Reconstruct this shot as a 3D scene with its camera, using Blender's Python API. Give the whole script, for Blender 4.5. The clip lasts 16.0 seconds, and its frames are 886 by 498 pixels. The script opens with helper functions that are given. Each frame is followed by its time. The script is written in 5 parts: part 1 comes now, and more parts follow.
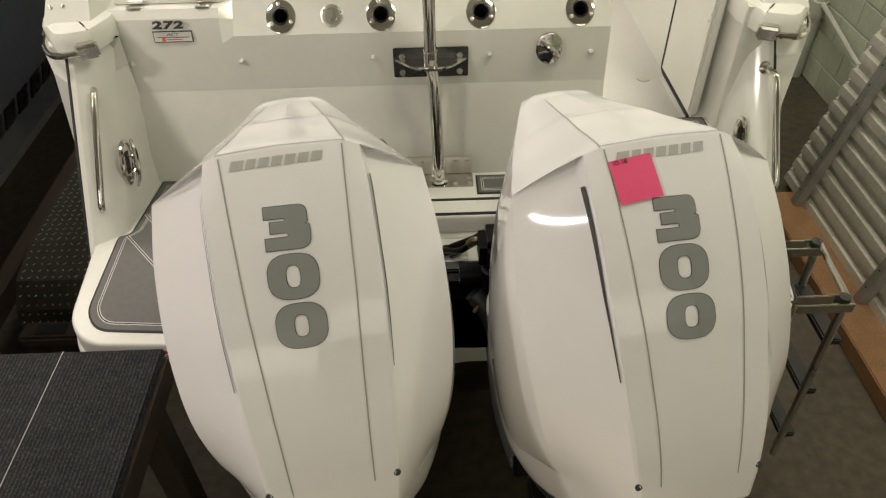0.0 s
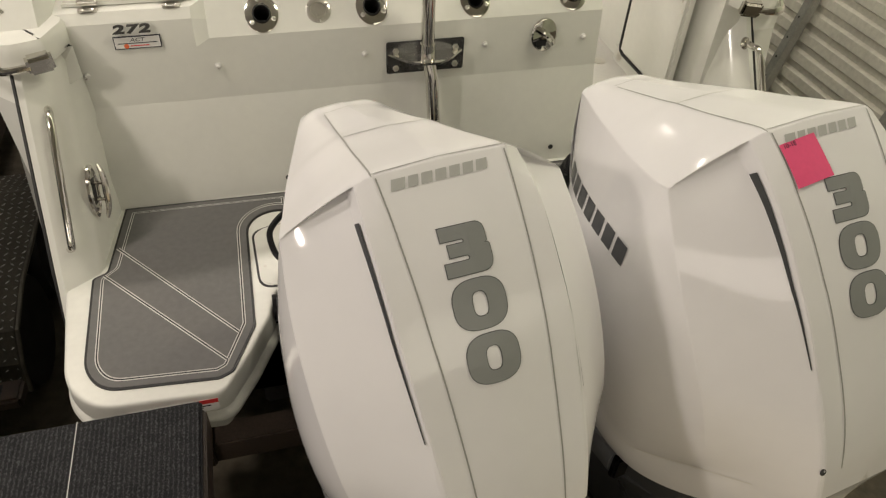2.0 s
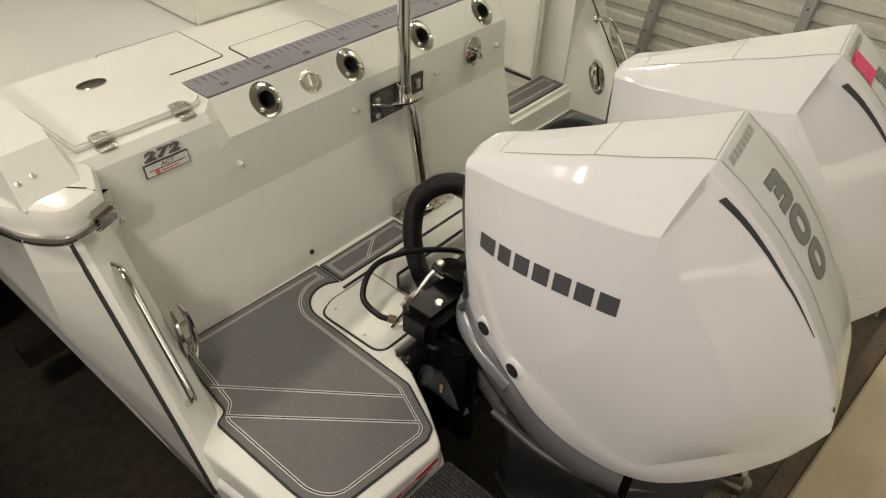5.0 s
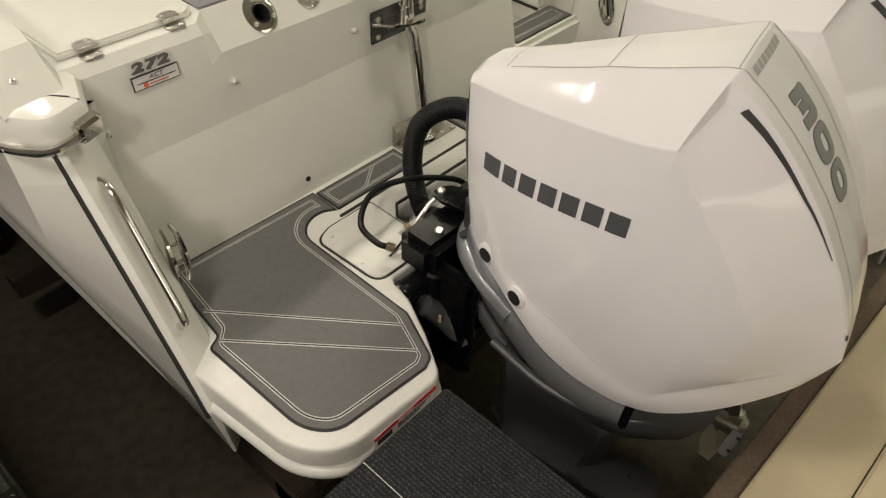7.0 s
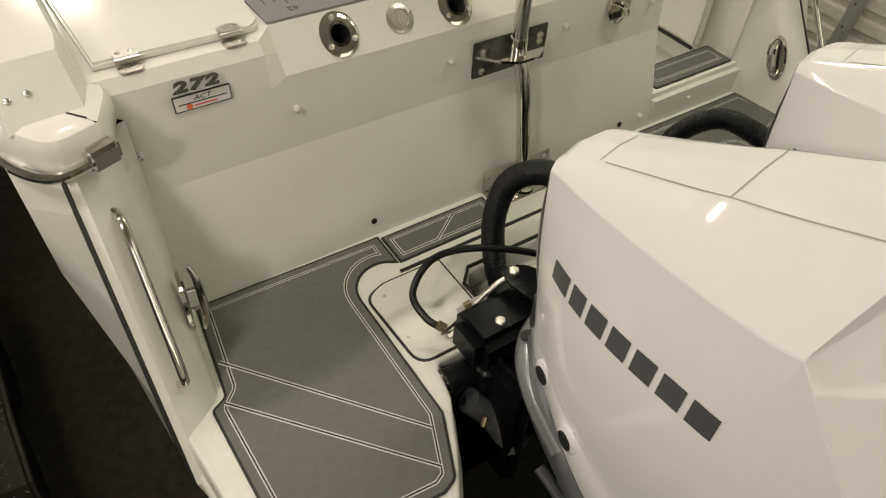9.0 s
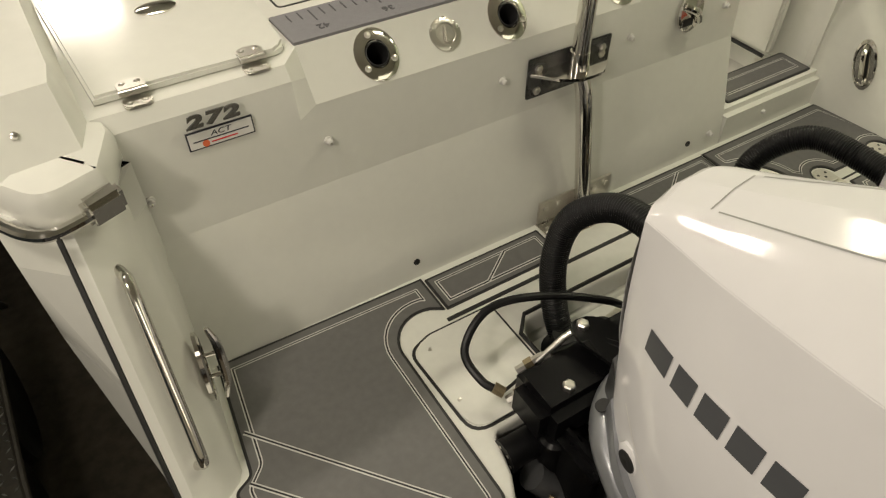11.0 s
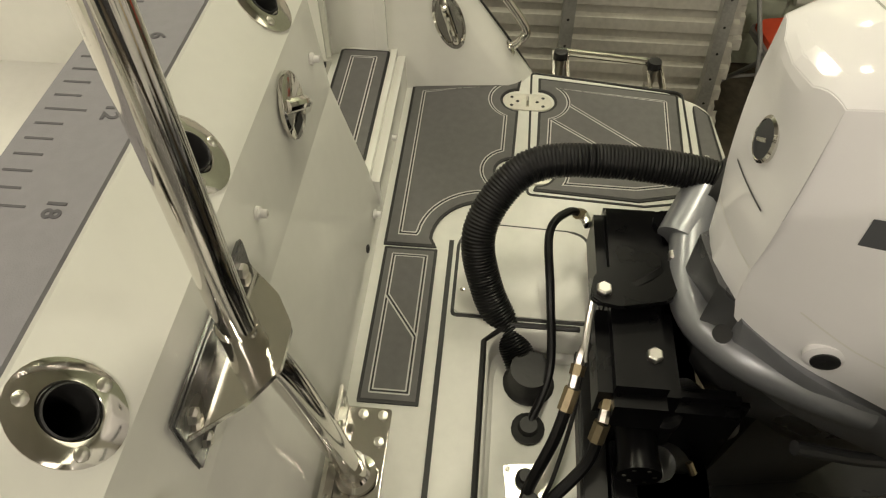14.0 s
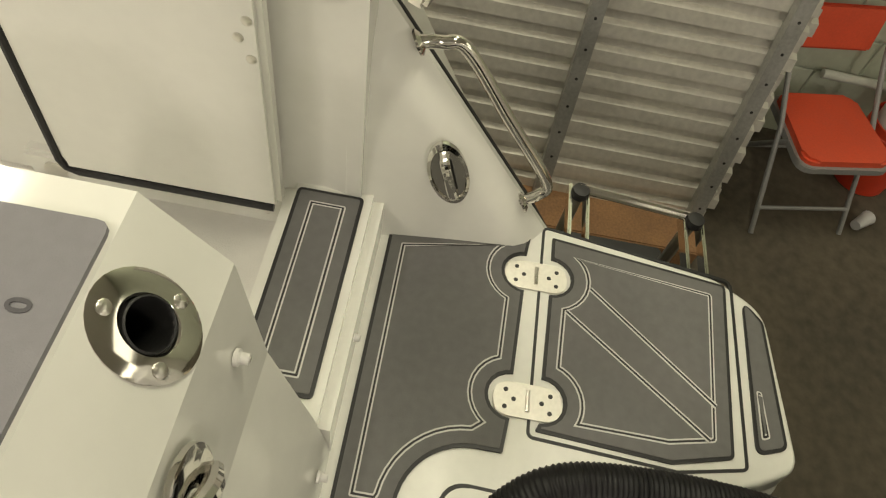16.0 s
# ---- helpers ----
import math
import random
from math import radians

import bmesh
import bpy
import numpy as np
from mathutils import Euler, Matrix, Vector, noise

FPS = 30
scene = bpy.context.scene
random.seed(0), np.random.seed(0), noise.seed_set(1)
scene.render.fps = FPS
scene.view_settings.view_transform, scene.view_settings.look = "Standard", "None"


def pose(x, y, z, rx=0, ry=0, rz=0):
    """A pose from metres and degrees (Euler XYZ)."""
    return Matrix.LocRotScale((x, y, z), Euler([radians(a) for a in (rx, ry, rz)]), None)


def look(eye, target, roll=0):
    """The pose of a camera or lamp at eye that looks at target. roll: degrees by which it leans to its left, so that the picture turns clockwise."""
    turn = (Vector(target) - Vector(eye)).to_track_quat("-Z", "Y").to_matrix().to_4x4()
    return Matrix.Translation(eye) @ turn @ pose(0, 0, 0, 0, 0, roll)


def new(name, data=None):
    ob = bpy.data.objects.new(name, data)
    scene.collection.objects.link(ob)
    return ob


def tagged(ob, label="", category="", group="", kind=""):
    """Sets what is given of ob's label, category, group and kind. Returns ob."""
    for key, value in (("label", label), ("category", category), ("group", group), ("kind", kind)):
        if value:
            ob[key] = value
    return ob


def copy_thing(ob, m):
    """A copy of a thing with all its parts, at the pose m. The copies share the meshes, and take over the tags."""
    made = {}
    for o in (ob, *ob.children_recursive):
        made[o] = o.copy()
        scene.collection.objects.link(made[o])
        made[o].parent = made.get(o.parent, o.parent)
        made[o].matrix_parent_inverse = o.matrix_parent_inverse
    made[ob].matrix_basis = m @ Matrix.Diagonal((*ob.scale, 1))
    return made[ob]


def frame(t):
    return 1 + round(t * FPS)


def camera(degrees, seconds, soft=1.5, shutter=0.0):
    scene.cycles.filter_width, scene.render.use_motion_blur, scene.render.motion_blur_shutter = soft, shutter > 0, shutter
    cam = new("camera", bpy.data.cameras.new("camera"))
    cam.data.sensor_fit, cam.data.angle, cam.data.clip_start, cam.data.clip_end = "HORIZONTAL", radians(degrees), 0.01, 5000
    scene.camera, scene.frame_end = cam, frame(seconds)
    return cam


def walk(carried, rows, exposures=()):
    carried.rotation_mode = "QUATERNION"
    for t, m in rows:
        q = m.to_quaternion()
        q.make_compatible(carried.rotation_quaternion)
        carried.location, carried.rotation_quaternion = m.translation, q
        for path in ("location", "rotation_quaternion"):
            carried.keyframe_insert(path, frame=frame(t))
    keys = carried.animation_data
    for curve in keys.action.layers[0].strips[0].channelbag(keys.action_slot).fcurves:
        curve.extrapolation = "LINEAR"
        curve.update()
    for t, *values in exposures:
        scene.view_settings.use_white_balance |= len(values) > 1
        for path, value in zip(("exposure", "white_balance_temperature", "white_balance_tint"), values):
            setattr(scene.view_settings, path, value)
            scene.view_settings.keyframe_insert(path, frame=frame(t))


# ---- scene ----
cam = camera(64.6, 16.0, soft=1.2)
EXPOSURES = [(0, 0.08, 6550, 9), (2.5, -0.06, 6600, 10), (4.5, -0.13, 6600, 10), (7.5, -0.08, 6650, 9), (9.0, -0.12, 6750, 7), (11.3, -0.18, 6850, 6), (12.5, -0.18, 6850, 6), (13.5, -0.02, 6850, 6), (16, 0.08, 6850, 6)]
PATH = [
    (0, (-0.023, 2.963, 2.84), (0.013, 4.44, 1.491), -0.9),
    (0.5, (-0.022, 2.963, 2.839), (0.02, 4.439, 1.489), -0.5),
    (1, (-0.088, 2.991, 2.824), (0.007, 4.469, 1.481), 1.4),
    (1.5, (-0.312, 3.027, 2.813), (-0.063, 4.497, 1.48), 2.0),
    (2, (-0.523, 3.152, 2.774), (-0.097, 4.557, 1.416), 3.4),
    (2.5, (-0.738, 3.257, 2.777), (-0.094, 4.58, 1.422), 4.8),
    (3, (-0.98, 3.293, 2.777), (-0.079, 4.479, 1.442), 5.3),
    (3.5, (-1.163, 3.433, 2.767), (-0.105, 4.49, 1.439), 5.1),
    (4, (-1.309, 3.549, 2.799), (-0.155, 4.535, 1.496), 4.3),
    (4.5, (-1.517, 3.626, 2.835), (-0.312, 4.584, 1.559), 3.6),
    (4.7, (-1.581, 3.638, 2.843), (-0.384, 4.62, 1.577), 3.2),
    (6.8, (-1.592, 3.645, 2.746), (-0.477, 4.554, 1.357), 3.8),
    (7, (-1.586, 3.647, 2.74), (-0.467, 4.563, 1.359), 4.1),
    (7.5, (-1.56, 3.678, 2.725), (-0.461, 4.612, 1.34), 4.9),
    (8, (-1.405, 3.718, 2.701), (-0.424, 4.741, 1.289), 4.8),
    (8.5, (-1.269, 3.756, 2.675), (-0.4, 4.835, 1.233), 4.1),
    (9, (-1.18, 3.839, 2.692), (-0.357, 4.971, 1.263), 4.0),
    (9.2, (-1.162, 3.874, 2.688), (-0.357, 5.031, 1.269), 4.2),
    (11.3, (-1.06, 4.155, 2.579), (-0.297, 5.343, 1.163), 0.3),
    (11.5, (-1.009, 4.24, 2.576), (-0.207, 5.358, 1.125), -0.0),
    (12, (-0.9, 4.432, 2.537), (0.091, 5.379, 1.081), -2.0),
    (12.5, (-0.84, 4.561, 2.515), (0.319, 5.283, 1.054), -0.0),
    (13, (-0.768, 4.667, 2.469), (0.473, 5.242, 1.008), -1.1),
    (13.5, (-0.584, 4.81, 2.41), (0.68, 5.216, 0.914), -3.1),
    (14, (-0.418, 4.898, 2.408), (0.844, 5.013, 0.861), 0.0),
    (14.5, (-0.252, 4.971, 2.41), (1.005, 4.86, 0.859), 2.7),
    (15, (-0.142, 4.996, 2.434), (1.098, 4.851, 0.872), 3.8),
    (15.5, (0.084, 5.022, 2.402), (1.28, 4.916, 0.802), 6.8),
    (16, (0.255, 5.036, 2.388), (1.407, 4.987, 0.753), 12.5),
]
walk(cam, [(t, look(eye, target, roll)) for t, eye, target, roll in PATH], EXPOSURES)

# ---- light ----
world = bpy.data.worlds.new("world")
scene.world = world
world.use_nodes = True
world.node_tree.nodes["Background"].inputs[0].default_value = (0.9, 0.95, 1.0, 1)
world.node_tree.nodes["Background"].inputs[1].default_value = 0.01


def lamp(x, y, z, sx, sy, watts, color=(1.0, 0.93, 0.82), rz=0.0):
    data = bpy.data.lights.new("area_lamp", "AREA")
    data.shape, data.size, data.size_y, data.energy, data.color = "RECTANGLE", sx, sy, watts, color
    ob = new("area_lamp", data)
    ob.matrix_world = pose(x, y, z, 0, 0, rz)
    return ob


PINKISH, GREENISH = (1.0, 0.90, 0.81), (1.0, 0.94, 0.76)
# Ceiling lamps inferred from reflections; most places and watts are set to balance brightness.
LAMPS = [
    (-3.6, 6.6, 4.05, 46, PINKISH), (-3.6, 3.0, 4.05, 78, PINKISH), (-3.2, -0.6, 4.05, 62, PINKISH), (-2.0, 4.9, 4.05, 26, PINKISH),
    (-0.7, 7.0, 4.05, 34, PINKISH), (1.9, 7.0, 4.05, 36, GREENISH), (1.1, 4.7, 4.05, 20, GREENISH), (2.6, 4.5, 4.05, 17, GREENISH),
    (1.9, -0.4, 4.05, 36, GREENISH), (-0.7, 10.6, 4.05, 40, PINKISH), (-0.6, -2.8, 4.05, 52, GREENISH),
]
# Lamps with y < 0 are added broad fill, with no source in view.
for x, y, z, w, color in LAMPS:
    lamp(x, y, z, *((2.6, 2.6) if y < 0 else (0.62, 0.16)), w, color)

# ---- materials ----


def material(name, color, rough=0.5, metal=0.0, var=0.08, scale=6.0, bump=0.0, bscale=80.0, coat=0.0, vary=0.0, spec=0.5):
    m = bpy.data.materials.new(name)
    m.use_nodes = True
    t = m.node_tree
    b = t.nodes["Principled BSDF"]
    b.inputs["Metallic"].default_value = metal
    b.inputs["Coat Weight"].default_value = coat
    b.inputs["Coat Roughness"].default_value = 0.06
    b.inputs["Specular IOR Level"].default_value = spec
    co = t.nodes.new("ShaderNodeTexCoord")

    def noise_node(s, detail=4.0):
        n = t.nodes.new("ShaderNodeTexNoise")
        n.inputs["Scale"].default_value, n.inputs["Detail"].default_value = s, detail
        t.links.new(co.outputs["Object"], n.inputs["Vector"])
        return n

    big, small = noise_node(scale), noise_node(scale * 11)
    add = t.nodes.new("ShaderNodeMath")
    add.operation = "ADD"
    t.links.new(big.outputs["Fac"], add.inputs[0])
    t.links.new(small.outputs["Fac"], add.inputs[1])
    ramp = t.nodes.new("ShaderNodeMapRange")
    ramp.inputs["From Min"].default_value, ramp.inputs["From Max"].default_value = 0.7, 1.3
    ramp.inputs["To Min"].default_value, ramp.inputs["To Max"].default_value = 1 - var, 1 + var
    t.links.new(add.outputs[0], ramp.inputs["Value"])
    mix = t.nodes.new("ShaderNodeMix")
    mix.data_type, mix.blend_type = "RGBA", "MULTIPLY"
    mix.inputs["Factor"].default_value = 1.0
    mix.inputs["A"].default_value = (*color, 1)
    t.links.new(ramp.outputs["Result"], mix.inputs["B"])
    last = mix.outputs["Result"]
    if vary:
        info = t.nodes.new("ShaderNodeObjectInfo")
        hsv = t.nodes.new("ShaderNodeHueSaturation")
        mr = t.nodes.new("ShaderNodeMapRange")
        mr.inputs["To Min"].default_value, mr.inputs["To Max"].default_value = 1 - vary, 1 + vary
        t.links.new(info.outputs["Random"], mr.inputs["Value"])
        t.links.new(mr.outputs["Result"], hsv.inputs["Value"])
        t.links.new(last, hsv.inputs["Color"])
        last = hsv.outputs["Color"]
    t.links.new(last, b.inputs["Base Color"])
    rr = t.nodes.new("ShaderNodeMapRange")
    rr.inputs["From Min"].default_value, rr.inputs["From Max"].default_value = 0.3, 0.7
    rr.inputs["To Min"].default_value, rr.inputs["To Max"].default_value = max(rough * 0.85, 0.0), min(rough * 1.15, 1.0)
    t.links.new(big.outputs["Fac"], rr.inputs["Value"])
    t.links.new(rr.outputs["Result"], b.inputs["Roughness"])
    if bump:
        bn = noise_node(bscale, 6.0)
        bp = t.nodes.new("ShaderNodeBump")
        bp.inputs["Strength"].default_value, bp.inputs["Distance"].default_value = bump, 0.01
        t.links.new(bn.outputs["Fac"], bp.inputs["Height"])
        t.links.new(bp.outputs["Normal"], b.inputs["Normal"])
    return m


GEL = material("white_gelcoat", (0.74, 0.74, 0.685), 0.12, var=0.02, scale=3)
DECKGEL = material("satin_deck_gelcoat", (0.72, 0.72, 0.665), 0.34, var=0.04, scale=4, bump=0.03, bscale=300)
NONSKID = material("nonskid_gelcoat", (0.66, 0.65, 0.61), 0.6, var=0.03, scale=4, bump=0.25, bscale=420)
COWL = material("white_engine_paint", (0.85, 0.84, 0.85), 0.075, var=0.012, scale=2)
FOAM = material("grey_foam_deck", (0.128, 0.126, 0.122), 0.72, var=0.10, scale=5, bump=0.15, bscale=600)
LINE = material("pale_line_groove", (0.56, 0.56, 0.53), 0.7, var=0.06)
BLACK = material("black_rubber", (0.014, 0.014, 0.014), 0.5, var=0.15, bump=0.08)
GLOSSBLACK = material("black_painted_metal", (0.004, 0.004, 0.0045), 0.30, var=0.15, scale=8, spec=0.18)
HOSE = material("black_corrugated_plastic", (0.005, 0.005, 0.0055), 0.36, var=0.15, scale=14, spec=0.25)
BRUSHED = material("brushed_stainless", (0.64, 0.62, 0.56), 0.45, 0.55, var=0.08, scale=12)
CHROME = material("polished_stainless", (0.72, 0.70, 0.66), 0.09, 1.0, var=0.03, scale=9)
STEEL = material("satin_stainless", (0.70, 0.68, 0.63), 0.30, 1.0, var=0.05, scale=9)
SILVER = material("silver_grey_engine_paint", (0.30, 0.31, 0.33), 0.32, 0.6, var=0.04, scale=5, coat=0.2)
DARKGREY = material("dark_grey_engine_cover", (0.10, 0.102, 0.106), 0.30, 0.3, var=0.06, scale=5)
DECAL = material("grey_decal", (0.26, 0.27, 0.265), 0.35, var=0.02)
DECAL_DARK = material("dark_grey_decal", (0.085, 0.088, 0.095), 0.35, var=0.02)
DECAL_PALE = material("pale_grey_decal", (0.46, 0.465, 0.45), 0.35, var=0.02)
SEAM = material("grey_panel_seam", (0.36, 0.36, 0.34), 0.6, var=0.02)
SLOT = material("dark_air_slot", (0.05, 0.052, 0.055), 0.4, var=0.05)
PINK = material("pink_paper", (0.86, 0.10, 0.24), 0.8, var=0.03, scale=12)
INK = material("black_ink", (0.03, 0.03, 0.04), 0.8)
RED = material("red_print", (0.62, 0.04, 0.04), 0.5, var=0.05)
ORANGE = material("orange_print", (0.75, 0.16, 0.06), 0.5)
PAPER = material("white_label", (0.72, 0.71, 0.68), 0.5, var=0.02)
CONCRETE = material("concrete_floor", (0.085, 0.071, 0.050), 0.8, var=0.38, scale=1.7, bump=0.3, bscale=40)
WALLPAINT = material("pale_green_block_paint", (0.50, 0.54, 0.43), 0.7, var=0.08, scale=2.0, bump=0.35, bscale=45)
WALLBLOCK = material("painted_concrete_block", (0.52, 0.56, 0.44), 0.65, var=0.08, scale=2.0, bump=0.4, bscale=45, vary=0.05)
PLAINWALL = material("off_white_wall_paint", (0.60, 0.58, 0.53), 0.8, var=0.06, scale=1.0, bump=0.2)
CEIL = material("white_ceiling", (0.62, 0.61, 0.57), 0.85, var=0.05, scale=1.0)
WOOD = material("raw_timber", (0.26, 0.14, 0.065), 0.75, var=0.25, scale=9, bump=0.3, bscale=60)
OLDWOOD = material("weathered_timber_edge", (0.13, 0.095, 0.065), 0.8, var=0.3, scale=9, bump=0.4, bscale=60)
CREAM = material("cream_vinyl_board", (0.62, 0.53, 0.36), 0.45, var=0.05, scale=3, bump=0.05)
BROWNSTEEL = material("brown_painted_steel", (0.055, 0.04, 0.03), 0.5, var=0.25, scale=12, bump=0.1)
ALU = material("corrugated_aluminium", (0.68, 0.66, 0.60), 0.36, 0.45, var=0.12, scale=3.5, bump=0.05)
GALV = material("galvanised_stud", (0.42, 0.42, 0.40), 0.45, 0.7, var=0.15, scale=8)
REDVINYL = material("orange_red_vinyl", (0.62, 0.075, 0.03), 0.5, var=0.08, scale=10, bump=0.1)
GREYSTEEL = material("grey_painted_steel", (0.27, 0.27, 0.26), 0.45, 0.2, var=0.1, scale=10)
REDPLASTIC = material("red_orange_plastic", (0.60, 0.05, 0.02), 0.4, var=0.06, scale=8)
WHITEPLASTIC = material("white_plastic", (0.70, 0.69, 0.66), 0.4, var=0.05, scale=8)
CLEARPLASTIC = material("frosted_cup_plastic", (0.5, 0.5, 0.5), 0.3, var=0.05)
BLUEHULL = material("blue_grey_gelcoat", (0.10, 0.118, 0.14), 0.2, var=0.05, scale=2, coat=0.5)
GREYHULL = material("pale_grey_gelcoat", (0.24, 0.25, 0.26), 0.3, var=0.05, scale=2)
TREAD = material("diamond_tread_plate", (0.07, 0.064, 0.05), 0.5, 0.2, var=0.25, scale=7)
PIPE = material("painted_wall_pipe", (0.56, 0.57, 0.50), 0.5, var=0.08, scale=9)
RULER = material("grey_ruler_foam", (0.21, 0.205, 0.22), 0.75, var=0.05, scale=6, bump=0.15, bscale=600)
TICK = material("dark_grey_groove", (0.085, 0.083, 0.09), 0.8)
DARKCHROME = material("dark_chrome", (0.16, 0.16, 0.16), 0.25, 0.8)
BRASS = material("worn_brass", (0.34, 0.28, 0.18), 0.35, 0.9, var=0.15)


def carpet_material():
    m = material("ribbed_charcoal_carpet", (0.05, 0.052, 0.058), 0.95, var=0.35, scale=30, bump=0.9, bscale=260)
    t = m.node_tree
    co, b = t.nodes.new("ShaderNodeTexCoord"), t.nodes["Principled BSDF"]
    wave = t.nodes.new("ShaderNodeTexWave")
    wave.bands_direction = "X"
    wave.inputs["Scale"].default_value, wave.inputs["Distortion"].default_value = 30.0, 5.0
    wave.inputs["Detail"].default_value, wave.inputs["Detail Scale"].default_value = 3.0, 6.0
    n = t.nodes.new("ShaderNodeTexNoise")
    n.inputs["Scale"].default_value = 220
    t.links.new(co.outputs["Object"], wave.inputs["Vector"])
    t.links.new(co.outputs["Object"], n.inputs["Vector"])
    mul = t.nodes.new("ShaderNodeMath")
    mul.operation = "MULTIPLY"
    t.links.new(wave.outputs["Fac"], mul.inputs[0])
    t.links.new(n.outputs["Fac"], mul.inputs[1])
    ramp = t.nodes.new("ShaderNodeValToRGB")
    ramp.color_ramp.elements[0].position, ramp.color_ramp.elements[0].color = 0.28, (0.010, 0.0105, 0.0125, 1)
    ramp.color_ramp.elements[1].position, ramp.color_ramp.elements[1].color = 0.62, (0.068, 0.068, 0.074, 1)
    t.links.new(mul.outputs[0], ramp.inputs["Fac"])
    m.name = "ribbed_charcoal_carpet"
    t.links.new(ramp.outputs["Color"], b.inputs["Base Color"])
    return m


CARPET = carpet_material()

# ---- mesh helpers ----


def part(name, bm, mat, parent=None, label="", smooth=False, angle=35):
    me = bpy.data.meshes.new(name)
    bmesh.ops.recalc_face_normals(bm, faces=bm.faces)
    bm.to_mesh(me)
    bm.free()
    me.materials.append(mat)
    if smooth:
        me.shade_smooth()
        me.set_sharp_from_angle(angle=radians(angle))
    ob = new(name, me)
    ob.parent = parent
    return tagged(ob, label)


def thing(name, label, category, group="", kind="", at=None):
    ob = new(name)
    if at is not None:
        ob.matrix_world = at
    return tagged(ob, label, category, group, kind)


def bevel(bm, w, seg=2, faces=None):
    edges = [e for e in bm.edges if len(e.link_faces) == 2 and e.calc_face_angle(0) > 0.6]
    bmesh.ops.bevel(bm, geom=edges, offset=w, segments=seg, affect="EDGES", clamp_overlap=True)
    return bm


def box(x0, y0, z0, x1, y1, z1, bev=0.0, bm=None, m=None):
    b = bmesh.new()
    bmesh.ops.create_cube(b, size=1, matrix=Matrix.Translation(((x0 + x1) / 2, (y0 + y1) / 2, (z0 + z1) / 2)) @ Matrix.Diagonal((x1 - x0, y1 - y0, z1 - z0, 1)))
    if bev:
        bevel(b, bev)
    if m is not None:
        bmesh.ops.transform(b, matrix=m, verts=b.verts)
    if bm is None:
        return b
    return merge(bm, b)


def merge(bm, other):
    me = bpy.data.meshes.new("tmp")
    other.to_mesh(me)
    other.free()
    bm.from_mesh(me)
    bpy.data.meshes.remove(me)
    return bm


def prism(outline, z0, z1, bev=0.0, seg=2):
    bm = bmesh.new()
    lo = [bm.verts.new((x, y, z0)) for x, y in outline]
    hi = [bm.verts.new((x, y, z1)) for x, y in outline]
    n = len(outline)
    bm.faces.new(lo[::-1])
    top = bm.faces.new(hi)
    for i in range(n):
        bm.faces.new((lo[i], lo[(i + 1) % n], hi[(i + 1) % n], hi[i]))
    if bev:
        bmesh.ops.bevel(bm, geom=list(top.edges), offset=bev, segments=seg, affect="EDGES", clamp_overlap=True)
    return bm


def loft(sections, closed=True, caps=True):
    bm = bmesh.new()
    rings = [[bm.verts.new(p) for p in s] for s in sections]
    n = len(rings[0])
    for a, b in zip(rings, rings[1:]):
        for i in range(n if closed else n - 1):
            bm.faces.new((a[i], a[(i + 1) % n], b[(i + 1) % n], b[i]))
    if caps and closed:
        bm.faces.new(rings[0][::-1])
        bm.faces.new(rings[-1])
    return bm


def spline(points, n=10):
    """Catmull-Rom through the points."""
    p = [Vector(q) for q in points]
    p = [2 * p[0] - p[1]] + p + [2 * p[-1] - p[-2]]
    out = []
    for i in range(1, len(p) - 2):
        a, b, c, d = p[i - 1:i + 3]
        for k in range(n):
            t = k / n
            out.append(0.5 * (2 * b + (c - a) * t + (2 * a - 5 * b + 4 * c - d) * t * t + (3 * b - a - 3 * c + d) * t ** 3))
    return out + [p[-2]]


def tube(path, radius, seg=12, ribs=None):
    """A round tube along a path; ribs: (spacing, depth) for corrugation."""
    pts = [Vector(q) for q in path]
    if ribs:
        fine, step = [], ribs[0] / 4
        carry = 0.0
        for a, b in zip(pts, pts[1:]):
            length = (b - a).length
            while carry < length:
                fine.append(a.lerp(b, carry / length))
                carry += step
            carry -= length
        pts = fine
    rings, up = [], None
    for i, q in enumerate(pts):
        d = (pts[min(i + 1, len(pts) - 1)] - pts[max(i - 1, 0)]).normalized()
        if up is None:
            up = d.orthogonal().normalized()
        up = (up - d * up.dot(d)).normalized()
        side = d.cross(up)
        r = radius(i / (len(pts) - 1)) if callable(radius) else radius
        if ribs:
            r -= ribs[1] * (1, 0.5, 0, 0.5)[i % 4]
        rings.append([q + (up * math.cos(k * math.tau / seg) + side * math.sin(k * math.tau / seg)) * r for k in range(seg)])
    return loft(rings)


def turned(profile, seg=24, m=None):
    """A solid turned about z from (radius, height) pairs."""
    bm = loft([[(r * math.cos(k * math.tau / seg), r * math.sin(k * math.tau / seg), h) for k in range(seg)] for r, h in profile])
    if m is not None:
        bmesh.ops.transform(bm, matrix=m, verts=bm.verts)
    return bm


def ring_turned(profile, seg=24, m=None):
    """A turned body with a closed (radius, height) section and an open bore."""
    rows = [[(r * math.cos(k * math.tau / seg), r * math.sin(k * math.tau / seg), h) for k in range(seg)] for r, h in profile]
    bm = loft(rows + [rows[0]], caps=False)
    bmesh.ops.remove_doubles(bm, verts=bm.verts, dist=1e-6)
    if m is not None:
        bmesh.ops.transform(bm, matrix=m, verts=bm.verts)
    return bm


def sheet(w, h):
    """A single flat face, w and h to each side."""
    bm = bmesh.new()
    bm.faces.new([bm.verts.new(q) for q in ((-w, -h, 0), (w, -h, 0), (w, h, 0), (-w, h, 0))])
    return bm


